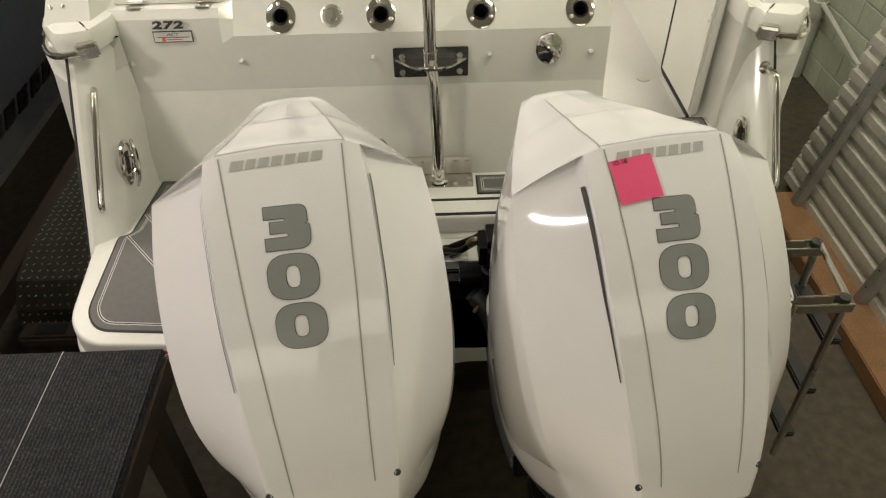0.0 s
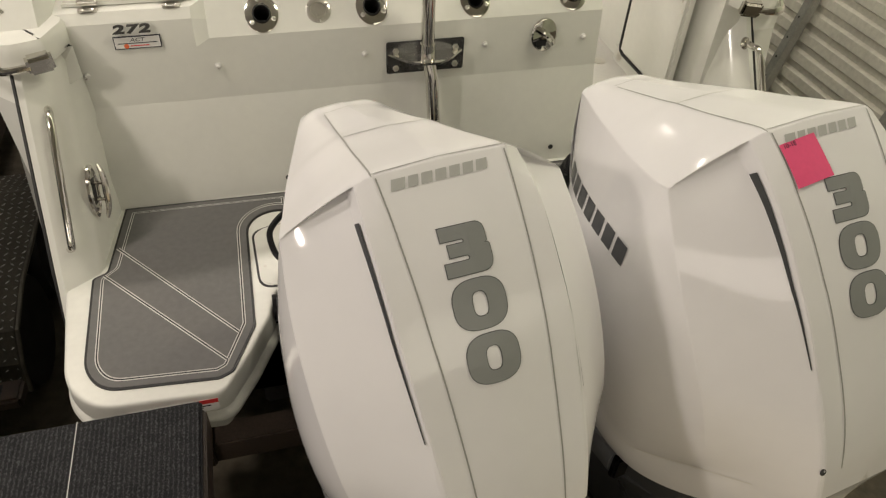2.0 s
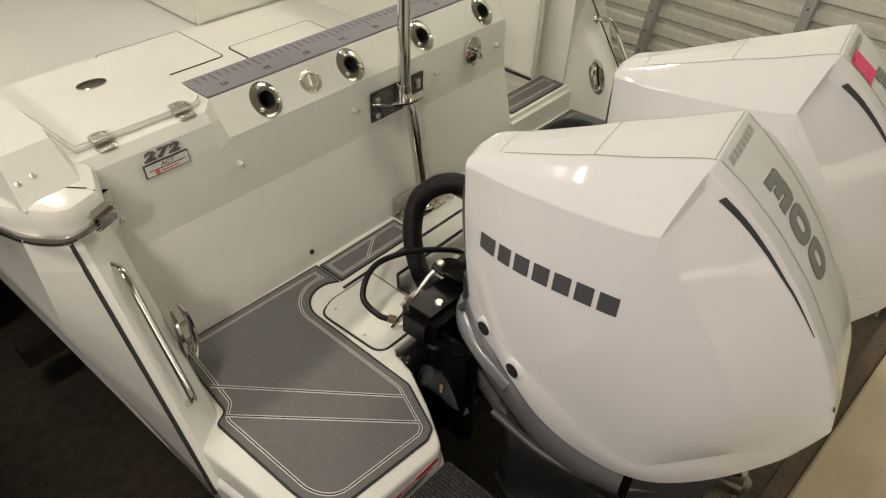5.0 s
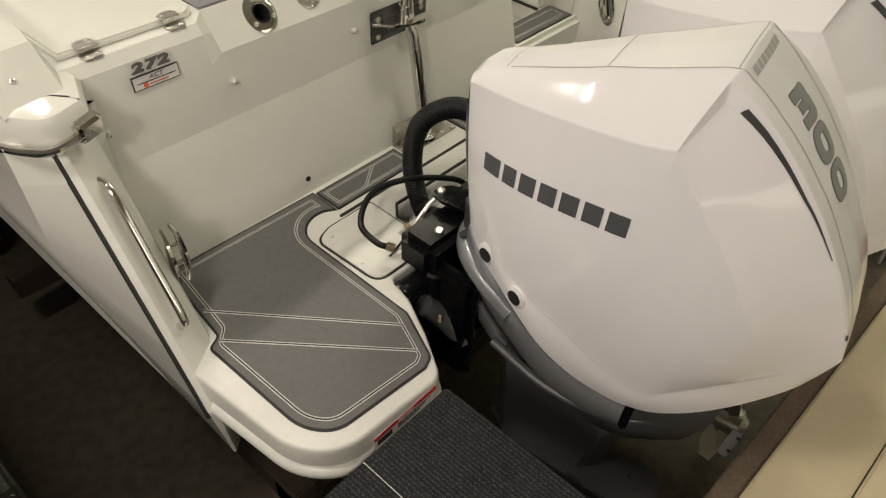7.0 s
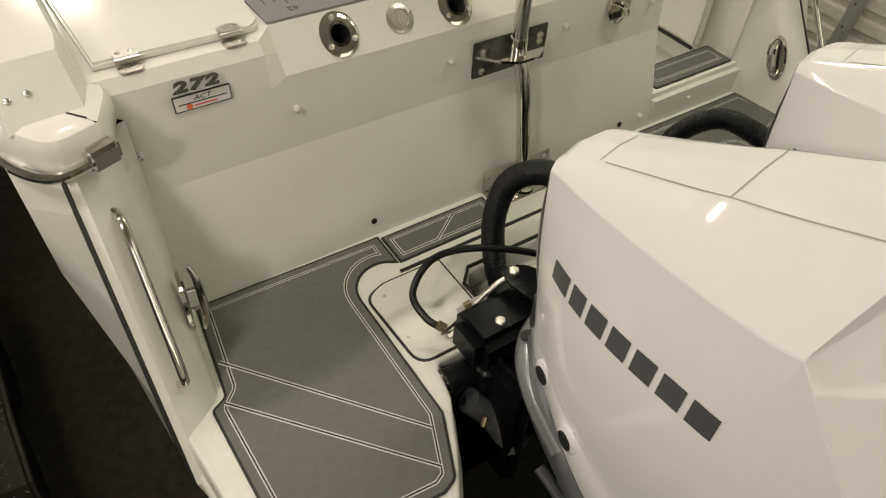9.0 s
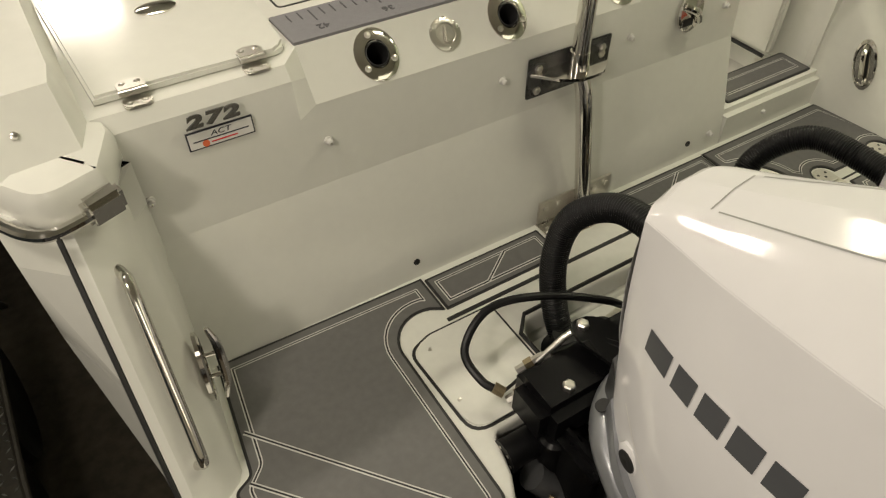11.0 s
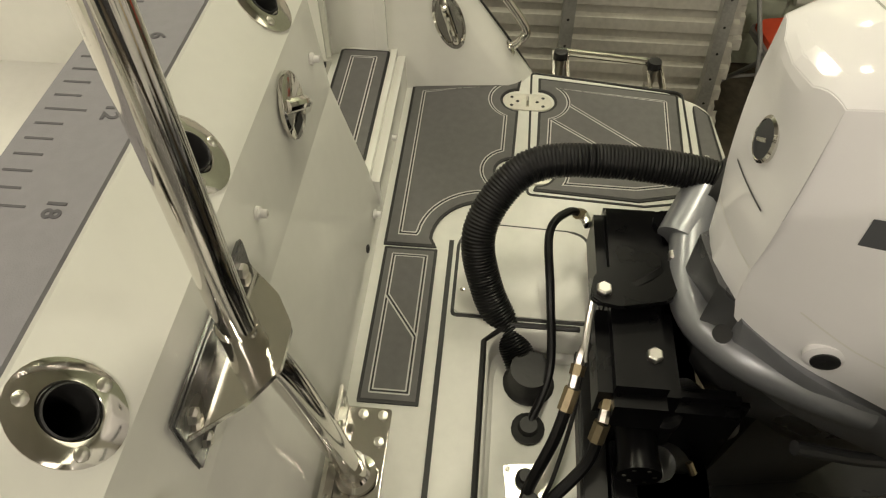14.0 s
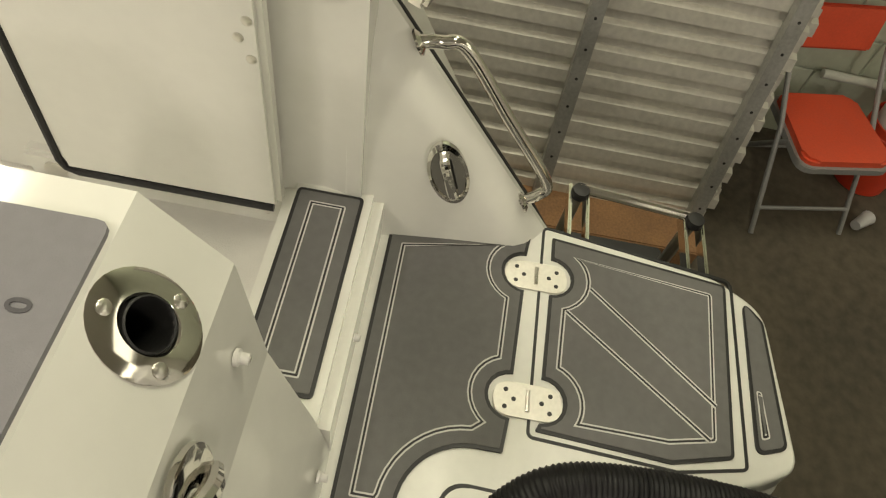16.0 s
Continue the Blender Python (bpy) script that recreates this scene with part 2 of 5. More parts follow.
def fillet(points, seg=5):
    """Rounds the corners of an outline given as (x, y, radius)."""
    out, n = [], len(points)
    for i in range(n):
        a, b, c = (Vector(points[(i + k) % n][:2]) for k in (-1, 0, 1))
        r = points[i][2] if len(points[i]) > 2 else 0
        if not r:
            out.append(tuple(b))
            continue
        u, v = (a - b).normalized(), (c - b).normalized()
        half = u.angle(v) / 2
        t = min(r / math.tan(half), (a - b).length * 0.49, (c - b).length * 0.49)
        p, q = b + u * t, b + v * t
        for k in range(seg + 1):
            s = k / seg
            out.append(tuple((1 - s) ** 2 * p + 2 * s * (1 - s) * b + s * s * q))
    return out


def inset(outline, d):
    """The outline moved inwards by d (counter-clockwise outlines)."""
    n, out = len(outline), []
    area = sum(outline[i][0] * outline[(i + 1) % n][1] - outline[(i + 1) % n][0] * outline[i][1] for i in range(n))
    s = 1 if area > 0 else -1
    for i in range(n):
        a, b, c = (Vector(outline[(i + k) % n]) for k in (-1, 0, 1))
        u, v = (b - a), (c - b)
        if u.length < 1e-6 or v.length < 1e-6:
            out.append(tuple(b))
            continue
        u.normalize(), v.normalize()
        nu, nv = Vector((-u.y, u.x)) * s, Vector((-v.y, v.x)) * s
        m = nu + nv
        m = m / max(m.dot(nu), 0.5)
        out.append(tuple(b + m * d))
    return out


def shaped(raw, d=0.0, seg=5):
    """A filleted outline from (x, y, radius) corners, moved inwards by d."""
    if not d:
        return fillet(raw, seg)
    pts = [q[:2] for q in raw]
    n, moved_pts, out = len(pts), inset(pts, d), []
    for i in range(n):
        (ax, ay), (bx, by), (cx, cy) = pts[i - 1], pts[i], pts[(i + 1) % n]
        turn = (bx - ax) * (cy - by) - (by - ay) * (cx - bx)
        r = raw[i][2] if len(raw[i]) > 2 else 0.0
        r = max(r - d, 0.001) if turn > 0 else r + d if r else 0.0
        out.append((*moved_pts[i], r))
    return fillet(out, seg)


def arc(cx, cy, r, a0, a1, n=10):
    """Points of an arc, in degrees, as outline corners."""
    return [(cx + r * math.cos(radians(a0 + (a1 - a0) * k / n)), cy + r * math.sin(radians(a0 + (a1 - a0) * k / n)), 0.0) for k in range(n + 1)]


def ring(outline, d0, d1, z0, z1):
    a, b = inset(outline, d0), inset(outline, d1)
    bm = bmesh.new()
    n = len(a)
    rows = [[bm.verts.new((x, y, z)) for x, y in o] for o, z in ((a, z0), (a, z1), (b, z1), (b, z0))]
    for r in range(4):
        p, q = rows[r], rows[(r + 1) % 4]
        for i in range(n):
            bm.faces.new((p[i], p[(i + 1) % n], q[(i + 1) % n], q[i]))
    return bm


def text_mesh(body, size, depth=0.0006, shear=0.0, offset=0.0, spacing=1.0):
    """A bmesh of the words, centred, in the xy plane."""
    cu = bpy.data.curves.new("words", "FONT")
    cu.body, cu.size, cu.extrude, cu.shear, cu.offset, cu.space_character = body, size, depth, shear, offset, spacing
    cu.align_x, cu.align_y = "CENTER", "CENTER"
    cu.resolution_u = 4
    ob = bpy.data.objects.new("words", cu)
    scene.collection.objects.link(ob)
    me = bpy.data.meshes.new_from_object(ob.evaluated_get(bpy.context.evaluated_depsgraph_get()))
    bm = bmesh.new()
    bm.from_mesh(me)
    bpy.data.objects.remove(ob)
    bpy.data.curves.remove(cu)
    bpy.data.meshes.remove(me)
    return bm


def basis(origin, xdir, normal):
    """The pose whose x runs along xdir and whose z is the normal."""
    z = Vector(normal).normalized()
    x = Vector(xdir)
    x = (x - z * x.dot(z)).normalized()
    y = z.cross(x)
    return Matrix(((x.x, y.x, z.x, origin[0]), (x.y, y.y, z.y, origin[1]), (x.z, y.z, z.z, origin[2]), (0, 0, 0, 1)))


def moved(bm, m):
    bmesh.ops.transform(bm, matrix=m, verts=bm.verts)
    return bm


def screw(parent, m, r=0.006):
    part("screw", turned([(0.0005, 0.003), (r * 0.5, 0.003), (r, 0.0012), (r, -0.002)][::-1], 10, m), STEEL, parent, smooth=True)

# ---- the workshop ----
def slab(name, x0, y0, z0, x1, y1, z1, mat):
    ob = part(name, box(x0, y0, z0, x1, y1, z1), mat)
    return tagged(ob, kind="structure")


slab("floor", -6, -4, -0.2, 3.25, 13, 0, CONCRETE)
# West, north and south walls and ceiling, unseen, close the room and bounce light.
slab("wall_west", -6.2, -4, 0, -6, 13, 4.2, PLAINWALL)
slab("wall_north", -6.2, 13, 0, 3.25, 13.2, 4.2, PLAINWALL)
slab("wall_south", -6.2, -4.2, 0, 3.25, -4, 4.2, PLAINWALL)
slab("ceiling", -6.2, -4.2, 4.2, 3.25, 13.2, 4.3, CEIL)
wall_east = slab("wall_east", 3.06, -4, 0, 3.25, 13, 4.2, WALLPAINT)


# Unlit housings added above every lamp, the fill lamps too.
def ceiling_light(x, y):
    ob = thing("ceiling_light", "white ceiling batten housing added above a lamp, itself unlit", "ceiling light", "ceiling lights", at=pose(x, y, 4.2))
    part("housing", box(-0.36, -0.11, -0.09, 0.36, 0.11, 0, 0.01), WHITEPLASTIC, ob)
    return ob


for x, y, z, w, color in LAMPS:
    ceiling_light(x, y)

# ---- the boat ----
D = 1.25
boat = thing("motor_boat", "white fibreglass motor boat with grey foam decking, on a trailer", "boat", at=pose(0, 0, 0))


def transom():
    def profile(x, p3, p4, p5, back):
        return [(x, 5.128, 1.245), (x, 5.132, 1.29), (x, 5.15, 1.385), (x, 5.203, 1.59), (x, *p3), (x, *p4), (x, *p5), (x, back - 0.01, 1.876), (x, back, 1.866), (x, back, 1.24)]
    plain = ((5.216, 1.76), (5.232, 1.842), (5.256, 1.868))
    cut = ((5.221, 1.782), (5.258, 1.826), (5.297, 1.874))
    bm = loft([profile(-1.12, *plain, 5.50), profile(-0.705, *plain, 5.50), profile(-0.665, *cut, 5.445), profile(0.600, *cut, 5.445), profile(0.618, *cut, 5.44)])
    bmesh.ops.bevel(bm, geom=[e for e in bm.edges if len(e.link_faces) == 2 and e.calc_face_angle(0) > 0.25], offset=0.008, segments=2, affect="EDGES", clamp_overlap=True)
    for f in bm.faces:
        f.smooth = True
    bmesh.ops.recalc_face_normals(bm, faces=bm.faces)
    ob = part("transom", bm, GEL, boat, smooth=True, angle=7)
    for x in (-0.503, -0.165, 0.174, 0.513):
        cut_bm = turned([(0.0275, -0.16), (0.0275, 0.05)], 32, basis((x, 5.259, 1.829), (1, 0, 0), (0, -0.74, 0.66)))
        cutter = part("cutter", cut_bm, BLACK)
        mod = ob.modifiers.new("bore", "BOOLEAN")
        mod.object, mod.solver = cutter, "EXACT"
        me = bpy.data.meshes.new_from_object(ob.evaluated_get(bpy.context.evaluated_depsgraph_get()))
        ob.modifiers.clear()
        old, ob.data = ob.data, me
        bpy.data.objects.remove(cutter)
    ob.data.name = "transom"
    return ob


transom_ob = transom()
part("bait_box", box(-1.075, 5.47, 1.25, -0.66, 5.76, 1.862, 0.012), GEL, boat)


def lid():
    ob = part("lid", prism(fillet([(-1.055, 5.292), (-0.685, 5.292, 0.03), (-0.652, 5.73, 0.02), (-1.075, 5.74)]), 1.872, 1.888, 0.006), GEL, boat, "white hatch lid with two hinges")
    m = pose(-0.86, 5.575, 1.888)
    part("latch", turned([(0.036, 0), (0.036, 0.003), (0.028, 0.005), (0.001, 0.005)], 20, m @ Matrix.Diagonal((1.2, 0.8, 1, 1))), CHROME, ob, smooth=True)
    for x in (-0.984, -0.757):
        h = prism(shaped([(x - 0.026, 5.250, 0.014), (x + 0.026, 5.250, 0.014), (x + 0.026, 5.283), (x - 0.026, 5.283)]), 1.868, 1.874, 0.002)
        merge(h, prism(shaped([(x - 0.026, 5.283), (x + 0.026, 5.283), (x + 0.026, 5.318, 0.014), (x - 0.026, 5.318, 0.014)]), 1.886, 1.8915, 0.002))
        merge(h, tube([(x - 0.026, 5.283, 1.884), (x + 0.026, 5.283, 1.884)], 0.006, 10))
        for dx, dy, z in ((-0.014, -0.018, 1.874), (0.014, -0.018, 1.874), (-0.014, 0.022, 1.8915), (0.014, 0.022, 1.8915)):
            merge(h, turned([(0.006, -0.001), (0.006, 0.001), (0.003, 0.0025), (0.0005, 0.0025)], 8, pose(x + dx, 5.283 + dy, z)))
        part("hinge", h, STEEL, ob, smooth=True)


lid()

# platform ------------------------------------------------------------------
PLAT = fillet([(-1.10, 5.15), (-1.17, 4.77), (-1.135, 4.43, 0.25), (-1.05, 4.335, 0.25), (-0.735, 4.318, 0.06), (-0.66, 4.44, 0.03), (-0.60, 4.56, 0.04), (-0.575, 4.655, 0.02),
               (-0.36, 4.655, 0.02), (-0.36, 4.872, 0.06), (0.335, 4.872, 0.06), (0.335, 4.655, 0.02), (0.60, 4.655, 0.02), (0.635, 4.56, 0.04), (0.69, 4.40, 0.03), (0.73, 4.322, 0.05), (1.05, 4.345, 0.09), (1.11, 4.44, 0.09), (1.165, 4.80), (1.10, 5.15)], 9)


def platform():
    bm = bmesh.new()
    rows = [(inset(PLAT, d), D - z) for d, z in ((0.012, 0.0), (0.0075, 0.001), (0.0035, 0.0035), (0.001, 0.009), (0.0, 0.017), (-0.003, 0.062), (-0.002, 0.068), (0.004, 0.073), (0.005, 0.079), (-0.005, 0.084), (-0.012, 0.091), (-0.014, 0.103), (-0.009, 0.118), (0.004, 0.130), (0.02, 0.138), (0.03, 0.19))]
    rings = [[bm.verts.new((x, y, z)) for x, y in o] for o, z in rows]
    n = len(PLAT)
    bm.faces.new(rings[0])
    for a, b in zip(rings, rings[1:]):
        for i in range(n):
            bm.faces.new((a[i], b[i], b[(i + 1) % n], a[(i + 1) % n]))
    bm.faces.new(rings[-1][::-1])
    return part("swim_platform", bm, DECKGEL, boat, smooth=True, angle=40)


deck = platform()


def pad(parent, raw, z=D, border=0.022, stripes=(), inner=None, label="grey foam deck pad with pale grooved lines"):
    """A foam pad: black outline, grey rim, pale double line, field."""
    ob = part("deck_pad", prism(shaped(raw), z, z + 0.0040), BLACK, parent, label)
    line = inner or [(*p, max(q[2] - border, 0.004) if len(q) > 2 and q[2] else 0.0) for p, q in zip(inset([q[:2] for q in raw], border), raw)]
    part("rim", prism(shaped(raw, 0.0065), z + 0.001, z + 0.0052), FOAM, ob)
    part("inlay_line", prism(shaped(line), z + 0.002, z + 0.0058), LINE, ob)
    part("inlay_core", prism(shaped(line, 0.0029), z + 0.002, z + 0.0063), BLACK, ob)
    part("inlay_line", prism(shaped(line, 0.0066), z + 0.002, z + 0.0068), LINE, ob)
    part("field", prism(shaped(line, 0.0095), z + 0.002, z + 0.0074), FOAM, ob)
    for a, b in stripes:
        a, b = Vector((*a, 0)), Vector((*b, 0))
        u = (b - a).normalized()
        v = Vector((-u.y, u.x, 0))
        for w, h, mt, nm in ((0.0050, 0.0078, LINE, "inlay_line"), (0.0019, 0.0082, BLACK, "inlay_core")):
            part(nm, prism([tuple((p + v * s)[:2]) for p, s in ((a, -w), (b, -w), (b, w), (a, w))], z + 0.002, z + h), mt, ob)
    return ob


PAD_L = [(-1.025, 5.128), (-1.058, 4.832, 0.02), (-1.098, 4.812, 0.02), (-1.088, 4.46, 0.2), (-1.035, 4.385, 0.2), (-0.745, 4.362, 0.03), (-0.708, 4.378, 0.03), (-0.642, 4.53, 0.04),
         *arc(-0.55, 4.93, 0.092, 180, 72), (-0.488, 4.998), (-0.488, 5.117)]
INNER_L = [(-1.002, 5.103, 0.004), (-1.033, 4.845, 0.03), (-1.073, 4.805, 0.03), (-1.062, 4.47, 0.2), (-1.02, 4.41, 0.2), (-0.75, 4.388, 0.015), (-0.725, 4.40, 0.015), (-0.668, 4.54, 0.03),
           *arc(-0.55, 4.935, 0.118, 180, 80), (-0.515, 5.044, 0.003), (-0.515, 5.092, 0.004)]
pad(deck, PAD_L, stripes=[((-1.034, 4.930), (-0.688, 4.510)), ((-1.064, 4.814), (-0.722, 4.418))], inner=INNER_L)
for x0, x1 in ((-0.483, -0.122), (0.156, 0.521)):
    c = (x0 + x1) / 2
    pad(deck, [(x0, 4.995, 0.003), (x1, 4.995, 0.003), (x1, 5.108, 0.003), (x0, 5.108, 0.003)], border=0.018, stripes=[((c - 0.04, 5.018), (c + 0.055, 5.085))], label="narrow grey foam strip pad with a slanted line")
PAD_R = [(0.527, 5.112), (0.527, 4.998), *arc(0.552, 4.895, 0.115, 90, 0), (0.667, 4.848, 0.004), *arc(0.772, 4.841, 0.042, 180, 0), *arc(1.035, 4.834, 0.042, 180, 0), (1.125, 4.828), (1.075, 5.112)]
INNER_R = [(0.555, 5.085, 0.004), (0.555, 5.042, 0.004), *arc(0.552, 4.895, 0.143, 85, 3), *arc(0.772, 4.841, 0.070, 146, 20), *arc(1.035, 4.834, 0.070, 157, 36), (1.05, 5.085, 0.004)]
pad(deck, PAD_R, inner=INNER_R)
HATCH_SLAB = fillet([(0.705, 4.806, 0.01), (0.69, 4.545, 0.02), (0.715, 4.422, 0.01), (1.105, 4.412, 0.02), (1.155, 4.801, 0.01)], 4)
part("hatch_gap", ring(HATCH_SLAB, -0.004, 0.0015, D - 0.006, D + 0.002), BLACK, deck)
HATCH = [(0.715, 4.796, 0.004), (0.70, 4.555, 0.02), (0.728, 4.443, 0.012), (1.092, 4.424, 0.012), (1.132, 4.784, 0.004), *arc(1.035, 4.784, 0.042, 0, -180), *arc(0.772, 4.789, 0.042, 0, -180)]
INNER_H = [(0.733, 4.56, 0.015), (0.752, 4.473, 0.01), (1.064, 4.455, 0.01), *arc(1.035, 4.784, 0.072, -38, -160), *arc(0.772, 4.789, 0.070, -20, -122)]
pad(deck, HATCH, stripes=[((1.022, 4.704), (0.82, 4.470)), ((0.962, 4.751), (0.752, 4.486))], inner=INNER_H, label="grey foam hatch pad with slanted pale lines")
pad(deck, [(0.742, 4.402, 0.015), (0.762, 4.342, 0.02), (1.02, 4.354, 0.02), (1.065, 4.392, 0.012)], inner=[(0.770, 4.390, 0.006), (0.778, 4.373, 0.006), (0.865, 4.378, 0.004), (0.868, 4.388, 0.004)], label="small grey foam corner pad with a pale loop")
for y in (4.812,):
    for x in (1.03, 0.766):
        h = part("deck_hinge", prism(fillet([(x - 0.032, y - 0.062, 0.03), (x + 0.032, y - 0.062, 0.03), (x + 0.032, y + 0.062, 0.03), (x - 0.032, y + 0.062, 0.03)], 6), D + 0.0005, D + 0.0045, 0.0015), BRUSHED, deck, "flush cast stainless hatch hinge", True)
        part("hinge_pin", tube([(x - 0.02, y, D + 0.005), (x + 0.02, y, D + 0.005)], 0.004, 8), STEEL, h)
        for dx, dy in ((-0.016, -0.04), (0.016, -0.04), (-0.016, 0.04), (0.016, 0.04), (0, -0.025), (0, 0.025)):
            part("hole", turned([(0.0045, 0), (0.0045, 0.0006)], 8, pose(x + dx, y + dy, D + 0.0045)), BLACK, h)
part("well_floor", prism(shaped([(-0.40, 4.66), (0.375, 4.66), (0.375, 4.90), (-0.40, 4.90)]), 1.10, 1.155), DECKGEL, deck)
part("well_gasket", tube([(-0.372, 4.70, D + 0.001), (-0.372, 4.84, D + 0.001), (-0.33, 4.885, D + 0.001), (0.305, 4.885, D + 0.001), (0.347, 4.84, D + 0.001), (0.347, 4.70, D + 0.001)], 0.006, 6), BLACK, deck)
for s, x0 in ((-1, -0.385), (1, 0.36)):
    o = [(x0, 4.672, 0.02), (x0 + s * 0.235, 4.672, 0.05), (x0 + s * 0.245, 4.93, 0.07), (x0 + s * 0.18, 4.952, 0.05), (x0, 4.952, 0.01)]
    o = o if s > 0 else o[::-1]
    part("access_cover", prism(shaped(o, 0.004), D - 0.01, D + 0.006, 0.003), DECKGEL, deck, "white screwed access cover")
    part("cover_gap", prism(shaped(o, -0.003), D - 0.01, D + 0.0022), BLACK, deck)
    for px, py in ((0.06, 4.935), (0.20, 4.91), (0.215, 4.76)):
        part("screw", turned([(0.005, 0), (0.005, 0.0015), (0.001, 0.002)], 10, pose(x0 + s * px, py, D + 0.006)), STEEL, deck)
part("deck_seam", box(-0.50, 4.962, D + 0.0002, 0.55, 4.972, D + 0.004), BLACK, deck)


def step():
    part("step", box(0.60, 5.128, D - 0.02, 1.10, 5.31, 1.366, 0.02), GEL, boat, smooth=True)
    pad(boat, [(0.655, 5.163, 0.01), (1.052, 5.163, 0.01), (1.052, 5.286, 0.012), (0.655, 5.286, 0.01)], 1.366, 0.028, label="grey foam step pad with pale grooved lines")


step()

# hull sides and gunwales ---------------------------------------------------


def side(s):
    """One side of the hull: inner wall, raked aft face, outer side. s: -1 or 1."""
    def level(z):
        k = max(z - 1.25, -0.10)
        xa, xb, xf = (1.068, 1.182, 1.03) if s < 0 else (1.092, 1.168, 1.055)
        ya, yb = (4.84 + 0.68 * k, 4.775 + 0.64 * k) if s < 0 else (4.845 + 0.75 * k, 4.80 + 0.74 * k)
        low, drop = max(0.0, 1.15 - z), max(0.0, 1.45 - z)
        return [(s * (xf + 0.012 * k), 5.20, z), (s * xa, ya + 0.015, z), (s * (xa + 0.012), ya - 0.008, z), (s * (xb - 0.015 - low * 0.1), yb, z), (s * (xb + 0.003 - low * 0.15), yb + 0.004, z),
                (s * (1.262 + 0.02 * k - drop * 0.22), 5.15, z), (s * (1.285 + 0.03 * k - drop * 0.30), 6.5, z), (s * (1.285 + 0.03 * k - drop * 0.3), 9.0, z), (s * (1.15 - drop * 0.3), 9.0, z), (s * 1.12, 5.2, z)]
    bm = loft([level(z) for z in (0.92, 1.02, 1.15, 1.3, 1.5, 1.7, 1.80)])
    ob = part("hull_side", bm, GEL, boat, smooth=True, angle=28)
    # black seam strip along the raked corner
    pts = [Vector(level(z)[4]) + Vector((s * 0.005, 0.003, 0)) for z in (1.13, 1.3, 1.5, 1.7, 1.79)]
    part("seam_strip", tube(pts, 0.006, 6), BLACK, ob)
    # gunwale cap
    cap = fillet([(s * 1.045, 5.22), (s * 1.085, 5.115, 0.02), (s * 1.19, 5.078, 0.06), (s * 1.275, 5.20, 0.08), (s * 1.31, 5.35, 0.1), (s * 1.37, 6.5), (s * 1.37, 9.0), (s * 1.10, 9.0)], 5)
    if s > 0:
        cap = cap[::-1]
    cb = bmesh.new()
    rows = [(inset(cap, 0.02), 1.785), (inset(cap, 0.002), 1.79), (cap, 1.80), (cap, 1.845), (inset(cap, 0.010), 1.862), (inset(cap, 0.03), 1.868)]
    rings = [[cb.verts.new((x, y, z)) for x, y in o] for o, z in rows]
    n = len(cap)
    for a, b in zip(rings, rings[1:]):
        for i in range(n):
            cb.faces.new((a[i], a[(i + 1) % n], b[(i + 1) % n], b[i]))
    cb.faces.new(rings[0])
    cb.faces.new(rings[-1])
    gun = part("gunwale", cb, GEL, boat, smooth=True, angle=40)
    # raised coaming behind the corner
    wedge = loft([[(s * 1.10, 5.17, 1.86), (s * 1.245, 5.155, 1.86), (s * 1.30, 5.5, 1.86), (s * 1.35, 9, 1.86), (s * 1.075, 9, 1.86), (s * 1.075, 5.25, 1.86)],
                  [(s * 1.11, 5.26, 1.955), (s * 1.235, 5.25, 1.955), (s * 1.285, 5.5, 1.955), (s * 1.33, 9, 1.955), (s * 1.10, 9, 1.955), (s * 1.10, 5.32, 1.955)]])
    bevel(wedge, 0.012, 2)
    part("coaming", wedge, GEL, boat, smooth=True, angle=40)
    for x, y, z in ((1.186, 5.205, 1.91), (1.223, 5.20, 1.906)):
        screw(gun, basis((s * x, y, z), (1, 0, 0), (0, -0.72, 0.69)), 0.007)
    # rub rail
    rail = [(s * 1.345, 6.4, 1.795), (s * 1.318, 5.4, 1.795), (s * 1.283, 5.215, 1.795), (s * 1.25, 5.13, 1.795), (s * 1.205, 5.08, 1.797), (s * 1.15, 5.085, 1.798), (s * 1.10, 5.105, 1.80)]
    part("rub_rail", tube(spline(rail, 6), 0.011, 10), CHROME, gun, "polished stainless rub rail", True)
    part("rail_end", box(-0.034, -0.018, -0.027, 0.034, 0.018, 0.027, 0.008, m=basis((s * 1.105, 5.1, 1.805), (1, -0.32 * s, 0), (0, -0.2, 1))), CHROME, gun, "polished stainless end cap", True)
    # grab handle on the raked face
    t, b = Vector((s * 1.13, 5.108, 1.672)), Vector((s * 1.138, 4.868, 1.332))
    off = Vector((0.012, -0.042, 0.012)) if s < 0 else Vector((0.018, -0.058, 0.028))
    path = [t + Vector((s * 0.01, 0.0, 0)), t + off * 0.6 + (b - t) * 0.03, t + off + (b - t) * 0.10, t + off + (b - t) * 0.5, t + off + (b - t) * 0.90, b + off * 0.6 - (b - t) * 0.03, b + Vector((s * 0.01, 0.0, 0))]
    h = part("grab_handle", tube(spline(path, 6), 0.0115, 12), CHROME, boat, "polished stainless grab handle", True)
    for q in (t, b):
        part("foot", turned([(0.022, 0), (0.022, 0.004), (0.014, 0.01)], 16, basis(q + Vector((s * 0.006, 0, 0)), (b - t), off)), CHROME, h, smooth=True)
    # oval cleat in the inner wall
    cm = basis((s * (1.058 if s < 0 else 1.083), 4.985 if s < 0 else 5.02, 1.445), (0, 0.3, 1), (-s, -0.16, 0))
